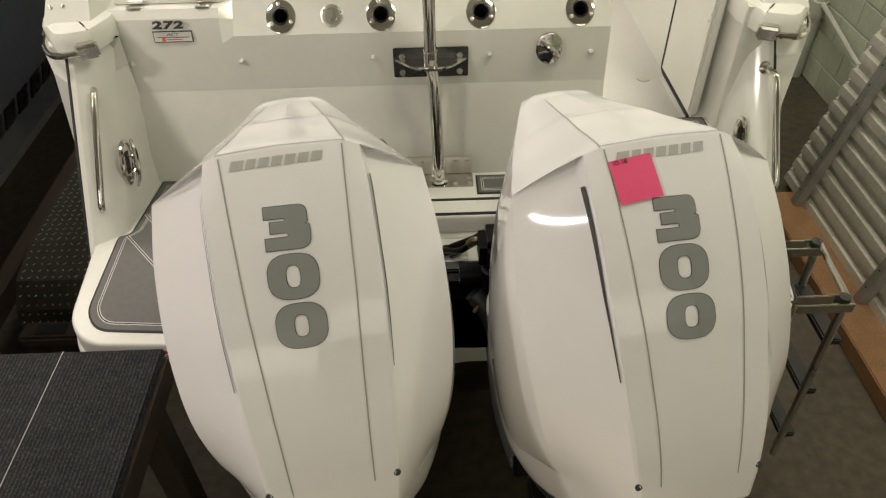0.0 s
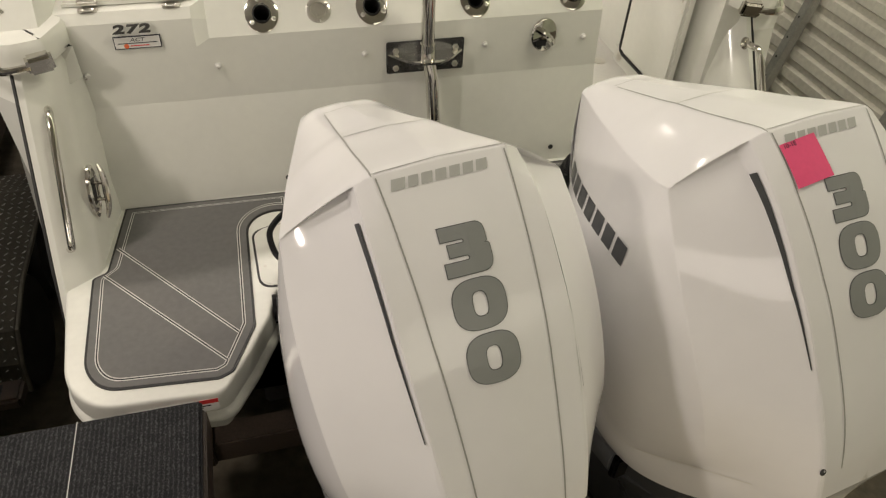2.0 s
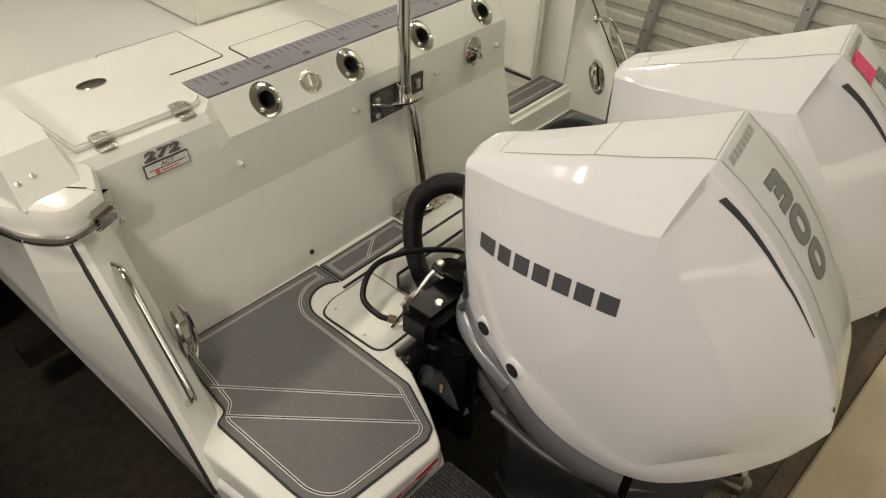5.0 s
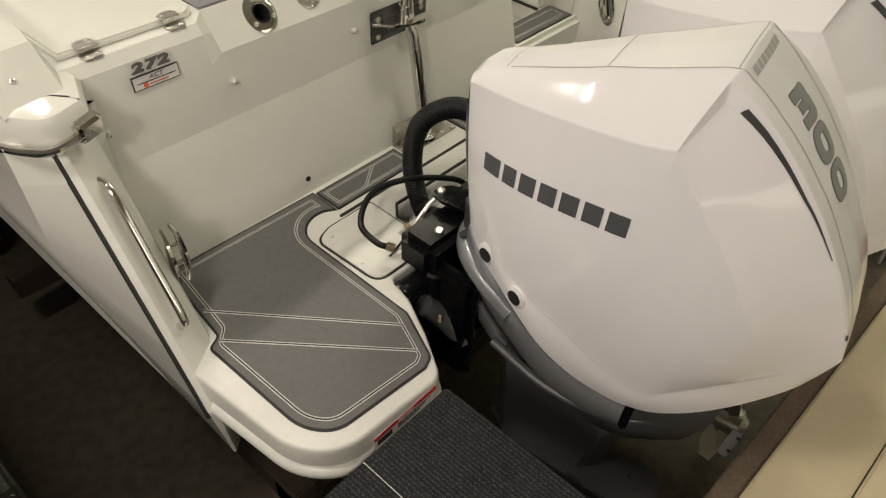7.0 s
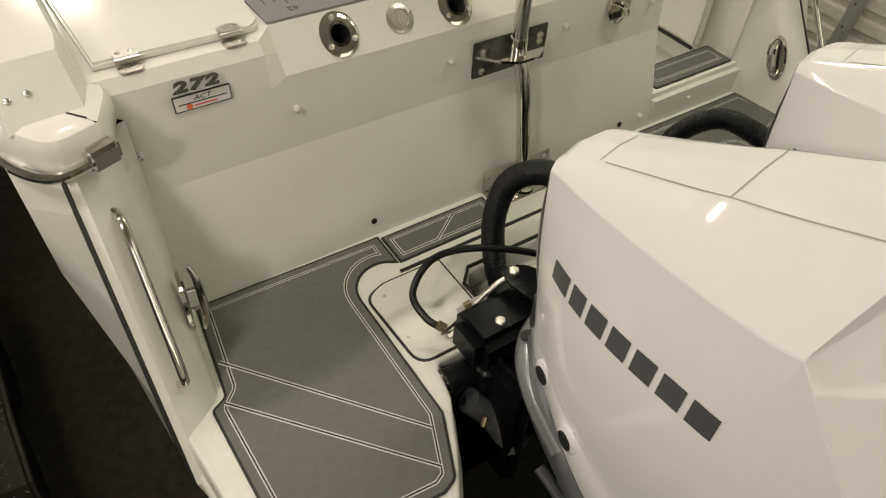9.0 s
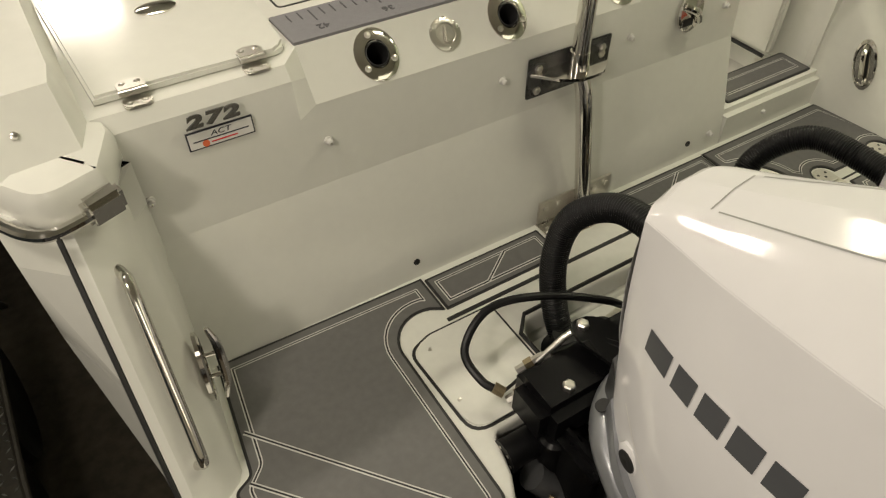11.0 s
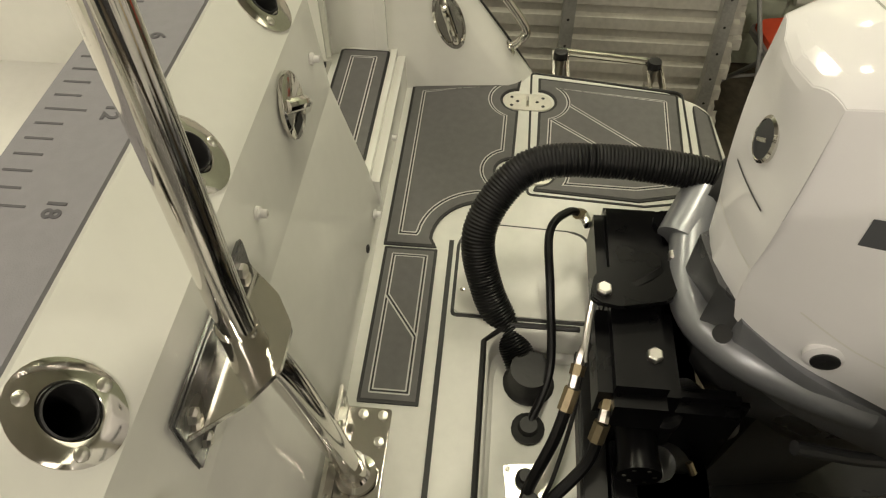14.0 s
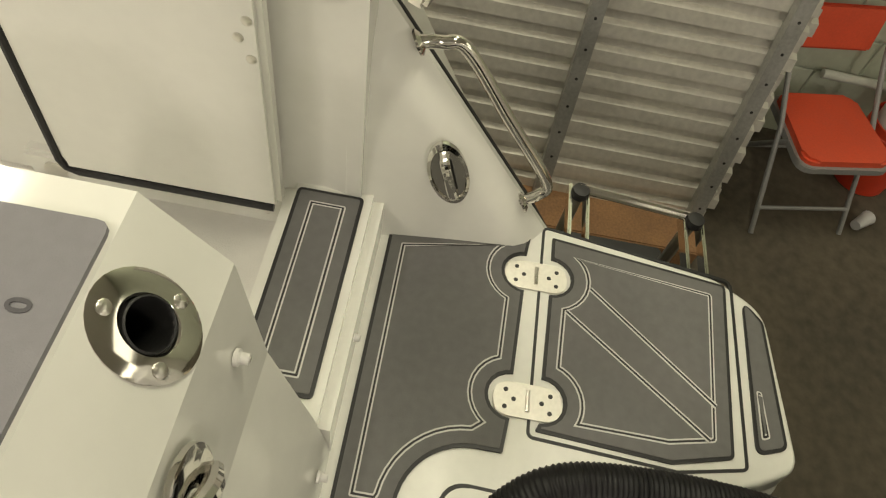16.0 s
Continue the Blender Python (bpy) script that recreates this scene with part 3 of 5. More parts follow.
    cl = part("cleat", moved(turned([(0.082, -0.004), (0.082, 0.004), (0.070, 0.007), (0.066, 0.003), (0.001, 0.003)], 28), cm @ Matrix.Diagonal((1, 0.44, 1, 1))), CHROME, boat, "polished oval pop-up cleat", True)
    if s < 0:
        part("cleat_bar", moved(tube(spline([(-0.085, 0.0, 0.026), (-0.05, 0, 0.035), (0, 0, 0.037), (0.05, 0, 0.035), (0.085, 0, 0.026)], 5), lambda t: 0.005 + 0.005 * math.sin(math.pi * t), 10), cm), CHROME, cl, smooth=True)
        for dx in (-0.026, 0.026):
            part("cleat_post", moved(tube([(dx, 0, 0.0), (dx, 0, 0.034)], 0.0055, 10), cm), CHROME, cl, smooth=True)
    else:
        part("cleat_bar", moved(tube(spline([(-0.062, 0.0, 0.002), (-0.04, 0, 0.016), (0, 0, 0.018), (0.04, 0, 0.016), (0.062, 0, 0.002)], 5), 0.009, 10), cm), CHROME, cl, smooth=True)
    part("cleat_slot", moved(box(-0.04, -0.011, 0.0, 0.04, 0.011, 0.004), cm), BLACK, cl)


side(-1)
side(1)

# lower hull under the platform
hull = loft([[(-1.12, y, 1.06), (1.12, y, 1.06), (1.15 - t, y, 0.95), (1.02 - t, y, 0.72), (0.0, y, 0.50), (-1.02 + t, y, 0.72), (-1.15 + t, y, 0.95)] for y, t in ((4.80, 0.0), (6.5, -0.03), (9.0, 0.05))])
part("hull_bottom", hull, GEL, boat, smooth=True)
# engine bracket below the platform
part("engine_bracket", box(-0.56, 4.70, 0.62, 0.58, 4.95, 1.10, 0.03), GEL, boat)
part("bracket_face", box(-0.555, 4.652, 0.80, 0.575, 4.70, 1.20, 0.006), BLACK, boat)

# cockpit -------------------------------------------------------------------
part("cockpit_sole", box(-1.08, 5.31, 1.20, 1.10, 9.0, 1.268), NONSKID, boat)
for s in (-1, 1):
    part("cockpit_liner", box(min(s * 1.06, s * 1.11), 5.5, 1.26, max(s * 1.06, s * 1.11), 9.0, 1.87), GEL, boat)


def sole_hatch(x0, y0, x1, y1):
    o = fillet([(x0, y0, 0.03), (x1, y0, 0.03), (x1, y1, 0.03), (x0, y1, 0.03)], 4)
    part("sole_hatch", prism(inset(o, 0.008), 1.268, 1.272), NONSKID, boat)
    part("hatch_seal", ring(o, 0.0, 0.009, 1.266, 1.2705), BLACK, boat)


sole_hatch(-0.235, 6.67, 0.235, 7.11)
sole_hatch(0.30, 6.15, 0.84, 6.75)
part("sole_drain", turned([(0.042, 1.268), (0.042, 1.272), (0.034, 1.274), (0.001, 1.272)], 20, pose(0.745, 6.335, 0)), STEEL, boat, smooth=True)
part("helm_seat_base", box(0.34, 7.08, 1.268, 1.0, 7.8, 2.2, 0.02), GEL, boat)
part("sole_drain", turned([(0.03, 1.268), (0.03, 1.272), (0.001, 1.272)], 16, pose(0.96, 5.78, 0)), STEEL, boat)


qp = loft([[(1.052, 5.17, z), (1.066, 5.24, z), (1.062, 5.31, z), (1.05, 5.345, z), (1.12, 5.36, z), (1.13, 5.17, z)] for z in (1.25, 1.6, 1.86)])
part("quarter_panel", qp, GEL, boat, smooth=True, angle=60)


def door():
    """Transom door swung open against the side."""
    part("door_pillar", box(1.035, 5.29, 1.25, 1.10, 5.80, 1.345, 0.008), GEL, boat)
    ob = part("transom_door", box(1.0, 5.305, 1.362, 1.038, 5.695, 1.93, 0.01), GEL, boat, "white fibreglass transom door standing open")
    part("door_seal", tube([(1.006, 5.32, 1.352), (1.006, 5.675, 1.352), (1.006, 5.695, 1.36), (1.006, 5.703, 1.38), (1.006, 5.70, 1.93)], 0.007, 8), BLACK, ob)
    for y, z in ((5.325, 1.70), (5.34, 1.735), (5.325, 1.765), (5.34, 1.325), (5.355, 1.315), (5.345, 1.30)):
        screw(ob, basis((1.0 if z > 1.36 else 1.035, y, z), (0, 0, 1), (-1, 0, 0)), 0.008)
    part("door_latch", turned([(0.04, 0), (0.04, 0.004), (0.001, 0.006)], 20, basis((1.0, 5.68, 1.80), (0, 1, 0), (-1, 0, 0))), CHROME, ob, smooth=True)
    part("courtesy_light", turned([(0.022, 0), (0.022, 0.003), (0.001, 0.004)], 16, basis((1.035, 5.745, 1.305), (0, 1, 0), (-1, 0, 0))), STEEL, ob, smooth=True)


door()

# ruler on the transom top --------------------------------------------------
RULED = part("ruler_pad", prism(fillet([(-0.665, 5.302, 0.004), (0.578, 5.302, 0.012), (0.578, 5.432, 0.012), (-0.668, 5.428, 0.004)], 3), 1.874, 1.8805), RULER, boat, "grey foam measuring ruler with inch marks")
# inch 42 at x = -0.590 and 0.1527 per six inches
for i in range(0, 45):
    x = -0.590 + 0.02545 * (42 - i) + 0.008
    if not -0.655 < x < 0.57:
        continue
    long = i % 6 == 0
    part("tick", box(x - 0.0016, 5.368 if long else 5.385, 1.880, x + 0.0016, 5.418, 1.8812), TICK, RULED)
    if long:
        part("numeral", moved(text_mesh(str(i), 0.028, 0.0004, offset=0.0006), basis((x, 5.338, 1.8812), (-1, 0, 0), (0, 0, 1))), TICK, RULED)

# rod holders, plug, scoop --------------------------------------------------
NRM = (0, -0.74, 0.66)


def chamfer_point(x):
    return (x, 5.259, 1.829)


for x in (-0.503, -0.165, 0.174, 0.513):
    m = basis(chamfer_point(x), (1, 0, 0), NRM)
    rh = part("rod_holder", ring_turned([(0.0268, -0.004), (0.0268, 0.004), (0.029, 0.006), (0.044, 0.005), (0.053, 0.0018), (0.053, -0.004)], 32, m @ Matrix.Diagonal((0.94, 1.08, 1, 1))), CHROME, boat, "polished stainless rod holder flange", True)
    part("bore", ring_turned([(0.0262, -0.13), (0.0262, 0.007), (0.0245, 0.008), (0.0235, 0.006), (0.0235, -0.125), (0.0005, -0.125), (0.0005, -0.13)], 24, m), BLACK, rh, "black rubber liner", True)
    for a in (100, 215, 335):
        screw(rh, m @ pose(0.038 * math.cos(radians(a)), 0.043 * math.sin(radians(a)), 0.005), 0.0075)
m = basis(chamfer_point(-0.332), (1, 0, 0), NRM)
pl = part("deck_fill", turned([(0.038, -0.004), (0.038, 0.002), (0.030, 0.0045), (0.024, 0.0045), (0.022, 0.002), (0.001, 0.002)], 28, m), STEEL, boat, "stainless deck fill cap", True)
part("grip", moved(box(-0.006, -0.019, 0, 0.006, 0.019, 0.011, 0.003), m @ pose(0, 0, 0.001, 0, 0, -15)), STEEL, pl, smooth=True)
for a in (30, 150, 270):
    screw(pl, m @ pose(0.033 * math.cos(radians(a)), 0.033 * math.sin(radians(a)), 0.003), 0.004)
m = basis((0.41, 5.207, 1.715), (1, 0, 0), (0, -1, 0.1))
sc = part("vent_scoop", turned([(0.056, -0.002), (0.056, 0.004), (0.050, 0.007), (0.001, 0.004)], 28, m @ Matrix.Diagonal((0.82, 1.0, 1, 1))), CHROME, boat, "polished stainless pull latch", True)
part("scoop_lip", moved(tube(spline([(-0.03, 0.022, 0.006), (-0.01, 0.012, 0.018), (0.012, -0.004, 0.018), (0.032, -0.03, 0.006)], 5), 0.011, 10), m), CHROME, sc, smooth=True)
part("scoop_slot", moved(box(-0.03, -0.038, 0.004, 0.01, -0.016, 0.0075, 0.002), m), BLACK, sc)


def face_y(z):
    return 5.203 + (z - 1.59) * 0.09 if z > 1.59 else 5.15 + (z - 1.385) * 0.2585


for x in (-1.028, -0.653, -0.2, 0.204, 0.558):
    m = basis((x, face_y(1.695), 1.695), (1, 0, 0), (0, -1, 0))
    nb = part("snap_stud", turned([(0.010, 0), (0.010, 0.005), (0.0065, 0.007), (0.0065, 0.016), (0.001, 0.017)], 12, m), WHITEPLASTIC, boat, smooth=True)
    part("stud_screw", turned([(0.003, 0.0165), (0.003, 0.0178)], 8, m), STEEL, nb)
for x, z in ((0.56, 1.31), (0.80, 1.31)):
    part("snap_stud", turned([(0.010, 0), (0.010, 0.005), (0.0065, 0.007), (0.0065, 0.016), (0.001, 0.017)], 12, basis((x, 5.134, z), (1, 0, 0), (0, -1, 0))), WHITEPLASTIC, boat, smooth=True)
for x in (-0.489, 0.47):
    part("drain_hole", turned([(0.009, 0), (0.009, 0.003), (0.005, 0.003), (0.004, 0.001)], 12, basis((x, 5.134, 1.303), (1, 0, 0), (0, -1, 0.1))), BLACK, boat)

# model number and label
lab = basis((-0.865, 5.219, 1.788), (1, 0, 0), (0, -1, 0.13)) @ Matrix.Diagonal((0.88, 0.88, 1, 1))
part("model_number", moved(text_mesh("272", 0.062, 0.002, shear=0.15, offset=0.003, spacing=1.15), lab @ pose(-0.010, 0.046, 0.010) @ Matrix.Diagonal((1.13, 0.62, 1, 1))), DARKCHROME, boat, "dark chrome raised model number 272")
sticker = part("label_sticker", moved(box(-0.074, -0.021, 0, 0.074, 0.021, 0.0035), lab), INK, boat, "white label with black border and red print")
part("sticker_face", moved(box(-0.071, -0.018, 0.003, 0.071, 0.018, 0.0045), lab), PAPER, sticker)
part("print_word", moved(text_mesh("ACT", 0.019, 0.0004, shear=0.2), lab @ pose(0, 0.0085, 0.005) @ Matrix.Diagonal((1.2, 0.9, 1, 1))), INK, sticker)
part("print_bar", moved(box(-0.062, -0.003, 0.004, 0.062, -0.0005, 0.0052), lab), INK, sticker)
part("print_bar", moved(box(-0.024, -0.012, 0.004, 0.035, -0.009, 0.0052), lab), RED, sticker)
part("print_dot", moved(turned([(0.008, 0.004), (0.008, 0.0052)], 14), lab @ pose(-0.036, -0.0105, 0)), ORANGE, sticker)
# warning label on the platform edge
wl = basis((-0.865, 4.3195, 1.209), (1, 0.005, 0), (0, -1, 0.05))
wlab = part("warning_label", moved(box(-0.11, -0.021, 0, 0.11, 0.021, 0.0015), wl), PAPER, boat, "red and white warning label")
part("label_band", moved(box(-0.11, 0.007, 0.001, 0.11, 0.021, 0.0025), wl), RED, wlab)
part("label_word", moved(text_mesh("DANGER", 0.014, 0.0004), wl @ pose(0.0, 0.014, 0.0032)), PAPER, wlab)
part("label_figure", moved(box(-0.10, -0.017, 0.001, -0.05, 0.002, 0.0025), wl), INK, wlab)
for i in range(3):
    part("print_bar", moved(box(-0.03, -0.003 - 0.007 * i, 0.001, 0.09 - 0.02 * i, 0.0 - 0.007 * i, 0.0025), wl), INK, wlab)

# tow pole ------------------------------------------------------------------
pole = part("tow_pole", tube(spline([(0.018, 5.085, 1.262), (0.014, 5.115, 1.45), (0.008, 5.145, 1.62), (0.0, 5.165, 1.69), (-0.002, 5.172, 1.78), (-0.003, 5.172, 2.1), (-0.004, 5.172, 3.3)], 8), 0.0215, 20), CHROME, boat, "polished stainless pole bolted to the transom", True)
br = part("pole_bracket", prism(fillet([(-0.128, 5.208), (0.128, 5.208), (0.075, 5.15, 0.03), (0.03, 5.122, 0.03), (-0.03, 5.122, 0.03), (-0.075, 5.15, 0.03)], 5), 1.684, 1.692, 0.002), CHROME, pole, smooth=True)
part("bracket_plate", box(-0.13, 5.203, 1.618, 0.13, 5.211, 1.730, 0.003), DARKCHROME, pole, "dark chrome wall plate", smooth=True)
for s in (-1, 1):
    for z in (1.64, 1.70):
        part("bolt", turned([(0.011, 0), (0.011, 0.005), (0.006, 0.008), (0.001, 0.008)], 6, basis((s * 0.10, 5.203, z), (1, 0, 0), (0, -1, 0))), STEEL, pole)
part("collar", tube([(-0.001, 5.17, 1.665), (-0.002, 5.172, 1.735)], 0.0245, 20), CHROME, pole, smooth=True)
part("base_plate", prism(fillet([(-0.112, 5.04, 0.008), (0.145, 5.04, 0.008), (0.145, 5.125), (-0.112, 5.125)], 3), 1.2505, 1.256, 0.002), CHROME, pole, smooth=True)
part("base_upstand", box(-0.112, 5.1185, 1.2575, 0.145, 5.1255, 1.335, 0.002), STEEL, pole, smooth=True)
part("base_collar", turned([(0.036, 0), (0.036, 0.008), (0.026, 0.012), (0.0255, 0.05)], 24, pose(0.018, 5.083, 1.256, -8, 0, 0)), CHROME, pole, smooth=True)
for x, y in ((-0.095, 5.055), (-0.05, 5.055), (0.08, 5.055), (0.13, 5.055), (0.13, 5.09), (-0.095, 5.09)):
    part("bolt", turned([(0.009, 0), (0.009, 0.004), (0.001, 0.006)], 12, pose(x, y, 1.256)), STEEL, pole, smooth=True)
for x in (-0.09, -0.045, 0.08, 0.125):
    part("bolt", turned([(0.009, 0), (0.009, 0.004), (0.001, 0.006)], 12, basis((x, 5.118, 1.31), (1, 0, 0), (0, -1, 0))), STEEL, pole, smooth=True)

# swim ladder ---------------------------------------------------------------
lad = part("swim_ladder", tube([(1.30, 4.46, 1.205), (1.32, 4.72, 1.21)], 0.011, 10), CHROME, boat, "polished folding swim ladder with black treads", True)
for y, x in ((4.454, 1.285), (4.717, 1.308)):
    for dy in (-0.02, 0.02):
        part("bracket_arm", box(1.13, y + dy - 0.004, 1.168, x + 0.03, y + dy + 0.004, 1.206, 0.003), CHROME, lad, smooth=True)
    part("pivot_cap", turned([(0.019, 0), (0.021, 0.006), (0.019, 0.022), (0.001, 0.024)], 16, pose(x, y, 1.198)), BLACK, lad, smooth=True)
    part("rail", tube([(x + 0.01, y, 1.19), (x + 0.05, y, 0.30)], 0.014, 10), STEEL, lad, smooth=True)
for z in (0.98, 0.70, 0.42):
    part("tread", box(1.285 + (1.2 - z) * 0.045, 4.45, z, 1.345 + (1.2 - z) * 0.045, 4.72, z + 0.03, 0.006), BLACK, lad)

# ---- engines ----
REAR = (-0.28, 3.995)


def along(points, n):
    """n points at even steps on the smooth curve through the points."""
    fine = spline(points, 24)
    run = [0.0]
    for p, q in zip(fine, fine[1:]):
        run.append(run[-1] + (q - p).length)
    out, j = [], 0
    for k in range(n):
        d = run[-1] * k / (n - 1)
        while j < len(fine) - 2 and run[j + 1] < d:
            j += 1
        out.append(fine[j].lerp(fine[j + 1], min(max((d - run[j]) / max(run[j + 1] - run[j], 1e-9), 0.0), 1.0)))
    return out


# guiding curves of the cowl's right half, nose to stern
TOP_LINE = along([(0, 0.574, 1.905), (0, 0.555, 1.932), (0, 0.475, 1.967), (0, 0.30, 2.037), (0, 0.15, 2.095), (0, 0.03, 2.143), (0, 0, 2.152)], 41)
HOOD_EDGE = along([(0.045, 0.569, 1.908), (0.049, 0.545, 1.934), (0.055, 0.475, 1.960), (0.076, 0.30, 2.030), (0.085, 0.244, 2.054), (0.095, 0.15, 2.089), (0.109, 0.03, 2.138), (0.112, 0, 2.147)], 41)
SHOULDER = along([(0.091, 0.552, 1.912), (0.110, 0.50, 1.922), (0.145, 0.40, 1.940), (0.195, 0.249, 1.975), (0.225, 0.146, 2.000), (0.245, 0.078, 2.021), (0.254, 0.038, 2.037)], 41)
QUARTER_CREASE = along([(0.254, 0.038, 2.037), (0.268, -0.04, 1.948), (0.270, -0.13, 1.838), (0.258, -0.205, 1.715), (0.235, -0.232, 1.60), (0.205, -0.235, 1.50)], 25)
PARTING = [(0.075, 0.542, 1.60), (0.13, 0.475, 1.565), (0.18, 0.40, 1.53), (0.228, 0.28, 1.487), (0.258, 0.146, 1.455), (0.266, 0.048, 1.412), (0.264, -0.03, 1.387), (0.255, -0.085, 1.392), (0.238, -0.14, 1.428), (0.205, -0.235, 1.50)]
STERN_LINE = along([(0, 0, 2.152), (0, -0.05, 2.116), (0, -0.098, 2.082), (0, -0.151, 2.033), (0, -0.19, 1.990), (0, -0.24, 1.930), (0, -0.33, 1.792), (0, -0.378, 1.688), (0, -0.402, 1.60)], 25)
PANEL_EDGE = along([(0.1378, 0.0069, 2.1309), (0.142, -0.05, 2.103), (0.142, -0.098, 2.070), (0.141, -0.151, 2.021), (0.140, -0.19, 1.978), (0.136, -0.24, 1.918), (0.124, -0.33, 1.780), (0.113, -0.378, 1.677), (0.104, -0.400, 1.594)], 25)
WALL_BASE = []
for k, p in enumerate(PANEL_EDGE):
    depth = max(0.034 - 0.0019 * k, 0.004)
    WALL_BASE.append(p + Vector((0.007, 0.7 * depth, -0.7 * depth)))
LOWER_EDGE = [(0.0, 0.555, 1.50), (0.07, 0.53, 1.475), (0.125, 0.475, 1.445), (0.18, 0.38, 1.425), (0.222, 0.304, 1.405), (0.243, 0.214, 1.348), (0.247, 0.127, 1.307), (0.246, 0.045, 1.288), (0.243, -0.03, 1.285), (0.23, -0.11, 1.30), (0.20, -0.20, 1.345), (0.155, -0.29, 1.41), (0.10, -0.37, 1.49), (0.0, -0.395, 1.51)]


def cowl_patches():
    """The faces of the right half as grids of points."""
    def between(p, q, n):
        return [p.lerp(q, k / (n - 1)) for k in range(n)]
    patches = []
    hood = []
    for t, e, c in zip(TOP_LINE, HOOD_EDGE, SHOULDER):
        row = between(t, e, 6)
        for k in range(1, 12):
            f = k / 11
            row.append(e.lerp(c, f) + Vector((0.0, 0.0, 0.026 * f * (1 - f))))
        hood.append(row)
    patches.append(hood)
    low = along(PARTING, 65)
    top = SHOULDER + QUARTER_CREASE[1:]
    flank = []
    for k, (p, q) in enumerate(zip(top, low)):
        swell = 0.024 * min((p - q).length / 0.58, 1.0) * min(1.0, 0.45 + k / 30)
        flank.append([p.lerp(q, j / 20) + Vector((swell * math.sin(math.pi * j / 20), 0, 0)) for j in range(21)])
    patches.append(flank)
    quarter = []
    for k, (p, q) in enumerate(zip(WALL_BASE, QUARTER_CREASE)):
        bow = 0.002 * math.sin(math.pi * k / 24)
        quarter.append([p.lerp(q, j / 9) + Vector((0.5, -0.7, 0.3)) * bow * math.sin(math.pi * j / 9) for j in range(10)])
    patches.append(quarter)
    patches.append([between(p, q, 4) for p, q in zip(PANEL_EDGE, WALL_BASE)])
    # stern panel, its upper edge running into the brow
    lip = hood[-1]
    panel = []
    for k, (p, q) in enumerate(zip(STERN_LINE, PANEL_EDGE)):
        fade = max(0.0, 1 - k / 4)
        panel.append([p.lerp(q, j / 7) + (lip[j] - STERN_LINE[0].lerp(PANEL_EDGE[0], j / 7)) * fade for j in range(8)])
    patches.append(panel)
    # the facet under the brow, above the quarter panel
    patches.append([lip[7:], quarter[0]])
    # nose facet
    crease = along([(0.091, 0.552, 1.912), (0.095, 0.553, 1.80), (0.088, 0.548, 1.68), (0.075, 0.542, 1.60)], 16)
    front = [hood[0]]
    for k, p in enumerate(crease[1:]):
        swell = 0.007 + 0.015 * max(0.0, 1 - k / 4)
        front.append([Vector((p.x * v.x / 0.091, p.y + swell * (1 - (v.x / 0.091) ** 2), p.z)) for v in hood[0]])
    patches.append(front)
    # strip below the parting line, all round
    rim = [Vector((0, 0.549, 1.60)), Vector((0.04, 0.547, 1.60))] + low + quarter[-1][-2::-1] + [PANEL_EDGE[-1], STERN_LINE[-1]]
    run = [0.0]
    for p, q in zip(rim, rim[1:]):
        run.append(run[-1] + (q - p).length)
    edge = along(LOWER_EDGE, 601)
    strip = []
    for p, d in zip(rim, run):
        f = d / run[-1]
        q = edge[int(round(600 * f))]
        out = Vector((0.006 * math.sin(math.pi * f), 0, 0))
        strip.append([p.lerp(q, j / 5) + out * math.sin(math.pi * j / 5) for j in range(6)] + [Vector((q.x * 0.9, q.y * 0.97, q.z - 0.004))])
    patches.append(strip)
    return patches


def cowl_mesh():
    bm = bmesh.new()
    for s in (1, -1):
        for rows in cowl_patches():
            grid = [[bm.verts.new((s * p.x, p.y, p.z)) for p in row] for row in rows]
            for a, b in zip(grid, grid[1:]):
                for i in range(len(a) - 1):
                    bm.faces.new((a[i], a[i + 1], b[i + 1], b[i]))
    bmesh.ops.remove_doubles(bm, verts=bm.verts, dist=0.0004)
    bmesh.ops.dissolve_degenerate(bm, edges=bm.edges, dist=0.0002)
    bmesh.ops.recalc_face_normals(bm, faces=bm.faces)
    sharp = [e for e in bm.edges if len(e.link_faces) == 2 and e.calc_face_angle(0) > 0.30]
    bmesh.ops.bevel(bm, geom=sharp, offset=0.0028, segments=2, affect="EDGES", clamp_overlap=True)
    return bm


COWL_MESH = bpy.data.meshes.new("cowl")
cb = cowl_mesh()
cb.to_mesh(COWL_MESH)
from mathutils.bvhtree import BVHTree
COWL_TREE = BVHTree.FromBMesh(cb)
cb.free()


def onto(p, d, lift=0.0012):
    """The point where a ray from p along d meets the cowl, lifted off it."""
    hit, nor, _, _ = COWL_TREE.ray_cast(Vector(p), Vector(d).normalized(), 3)
    if hit is None:
        hit, nor, _, _ = COWL_TREE.find_nearest(Vector(p))
    if nor.dot(Vector(d)) > 0:
        nor = -nor
    return hit + nor * lift


def wrapped(bm, d, lift=0.0012, fine=0.012):
    """Drapes a flat mesh onto the cowl along d."""
    bmesh.ops.triangulate(bm, faces=bm.faces)
    for _ in range(4):
        edges = [e for e in bm.edges if e.calc_length() > fine]
        if not edges:
            break
        bmesh.ops.subdivide_edges(bm, edges=edges, cuts=1)
        bmesh.ops.triangulate(bm, faces=[f for f in bm.faces if len(f.verts) > 3])
    for v in bm.verts:
        v.co = onto(v.co, d, lift)
    return bm


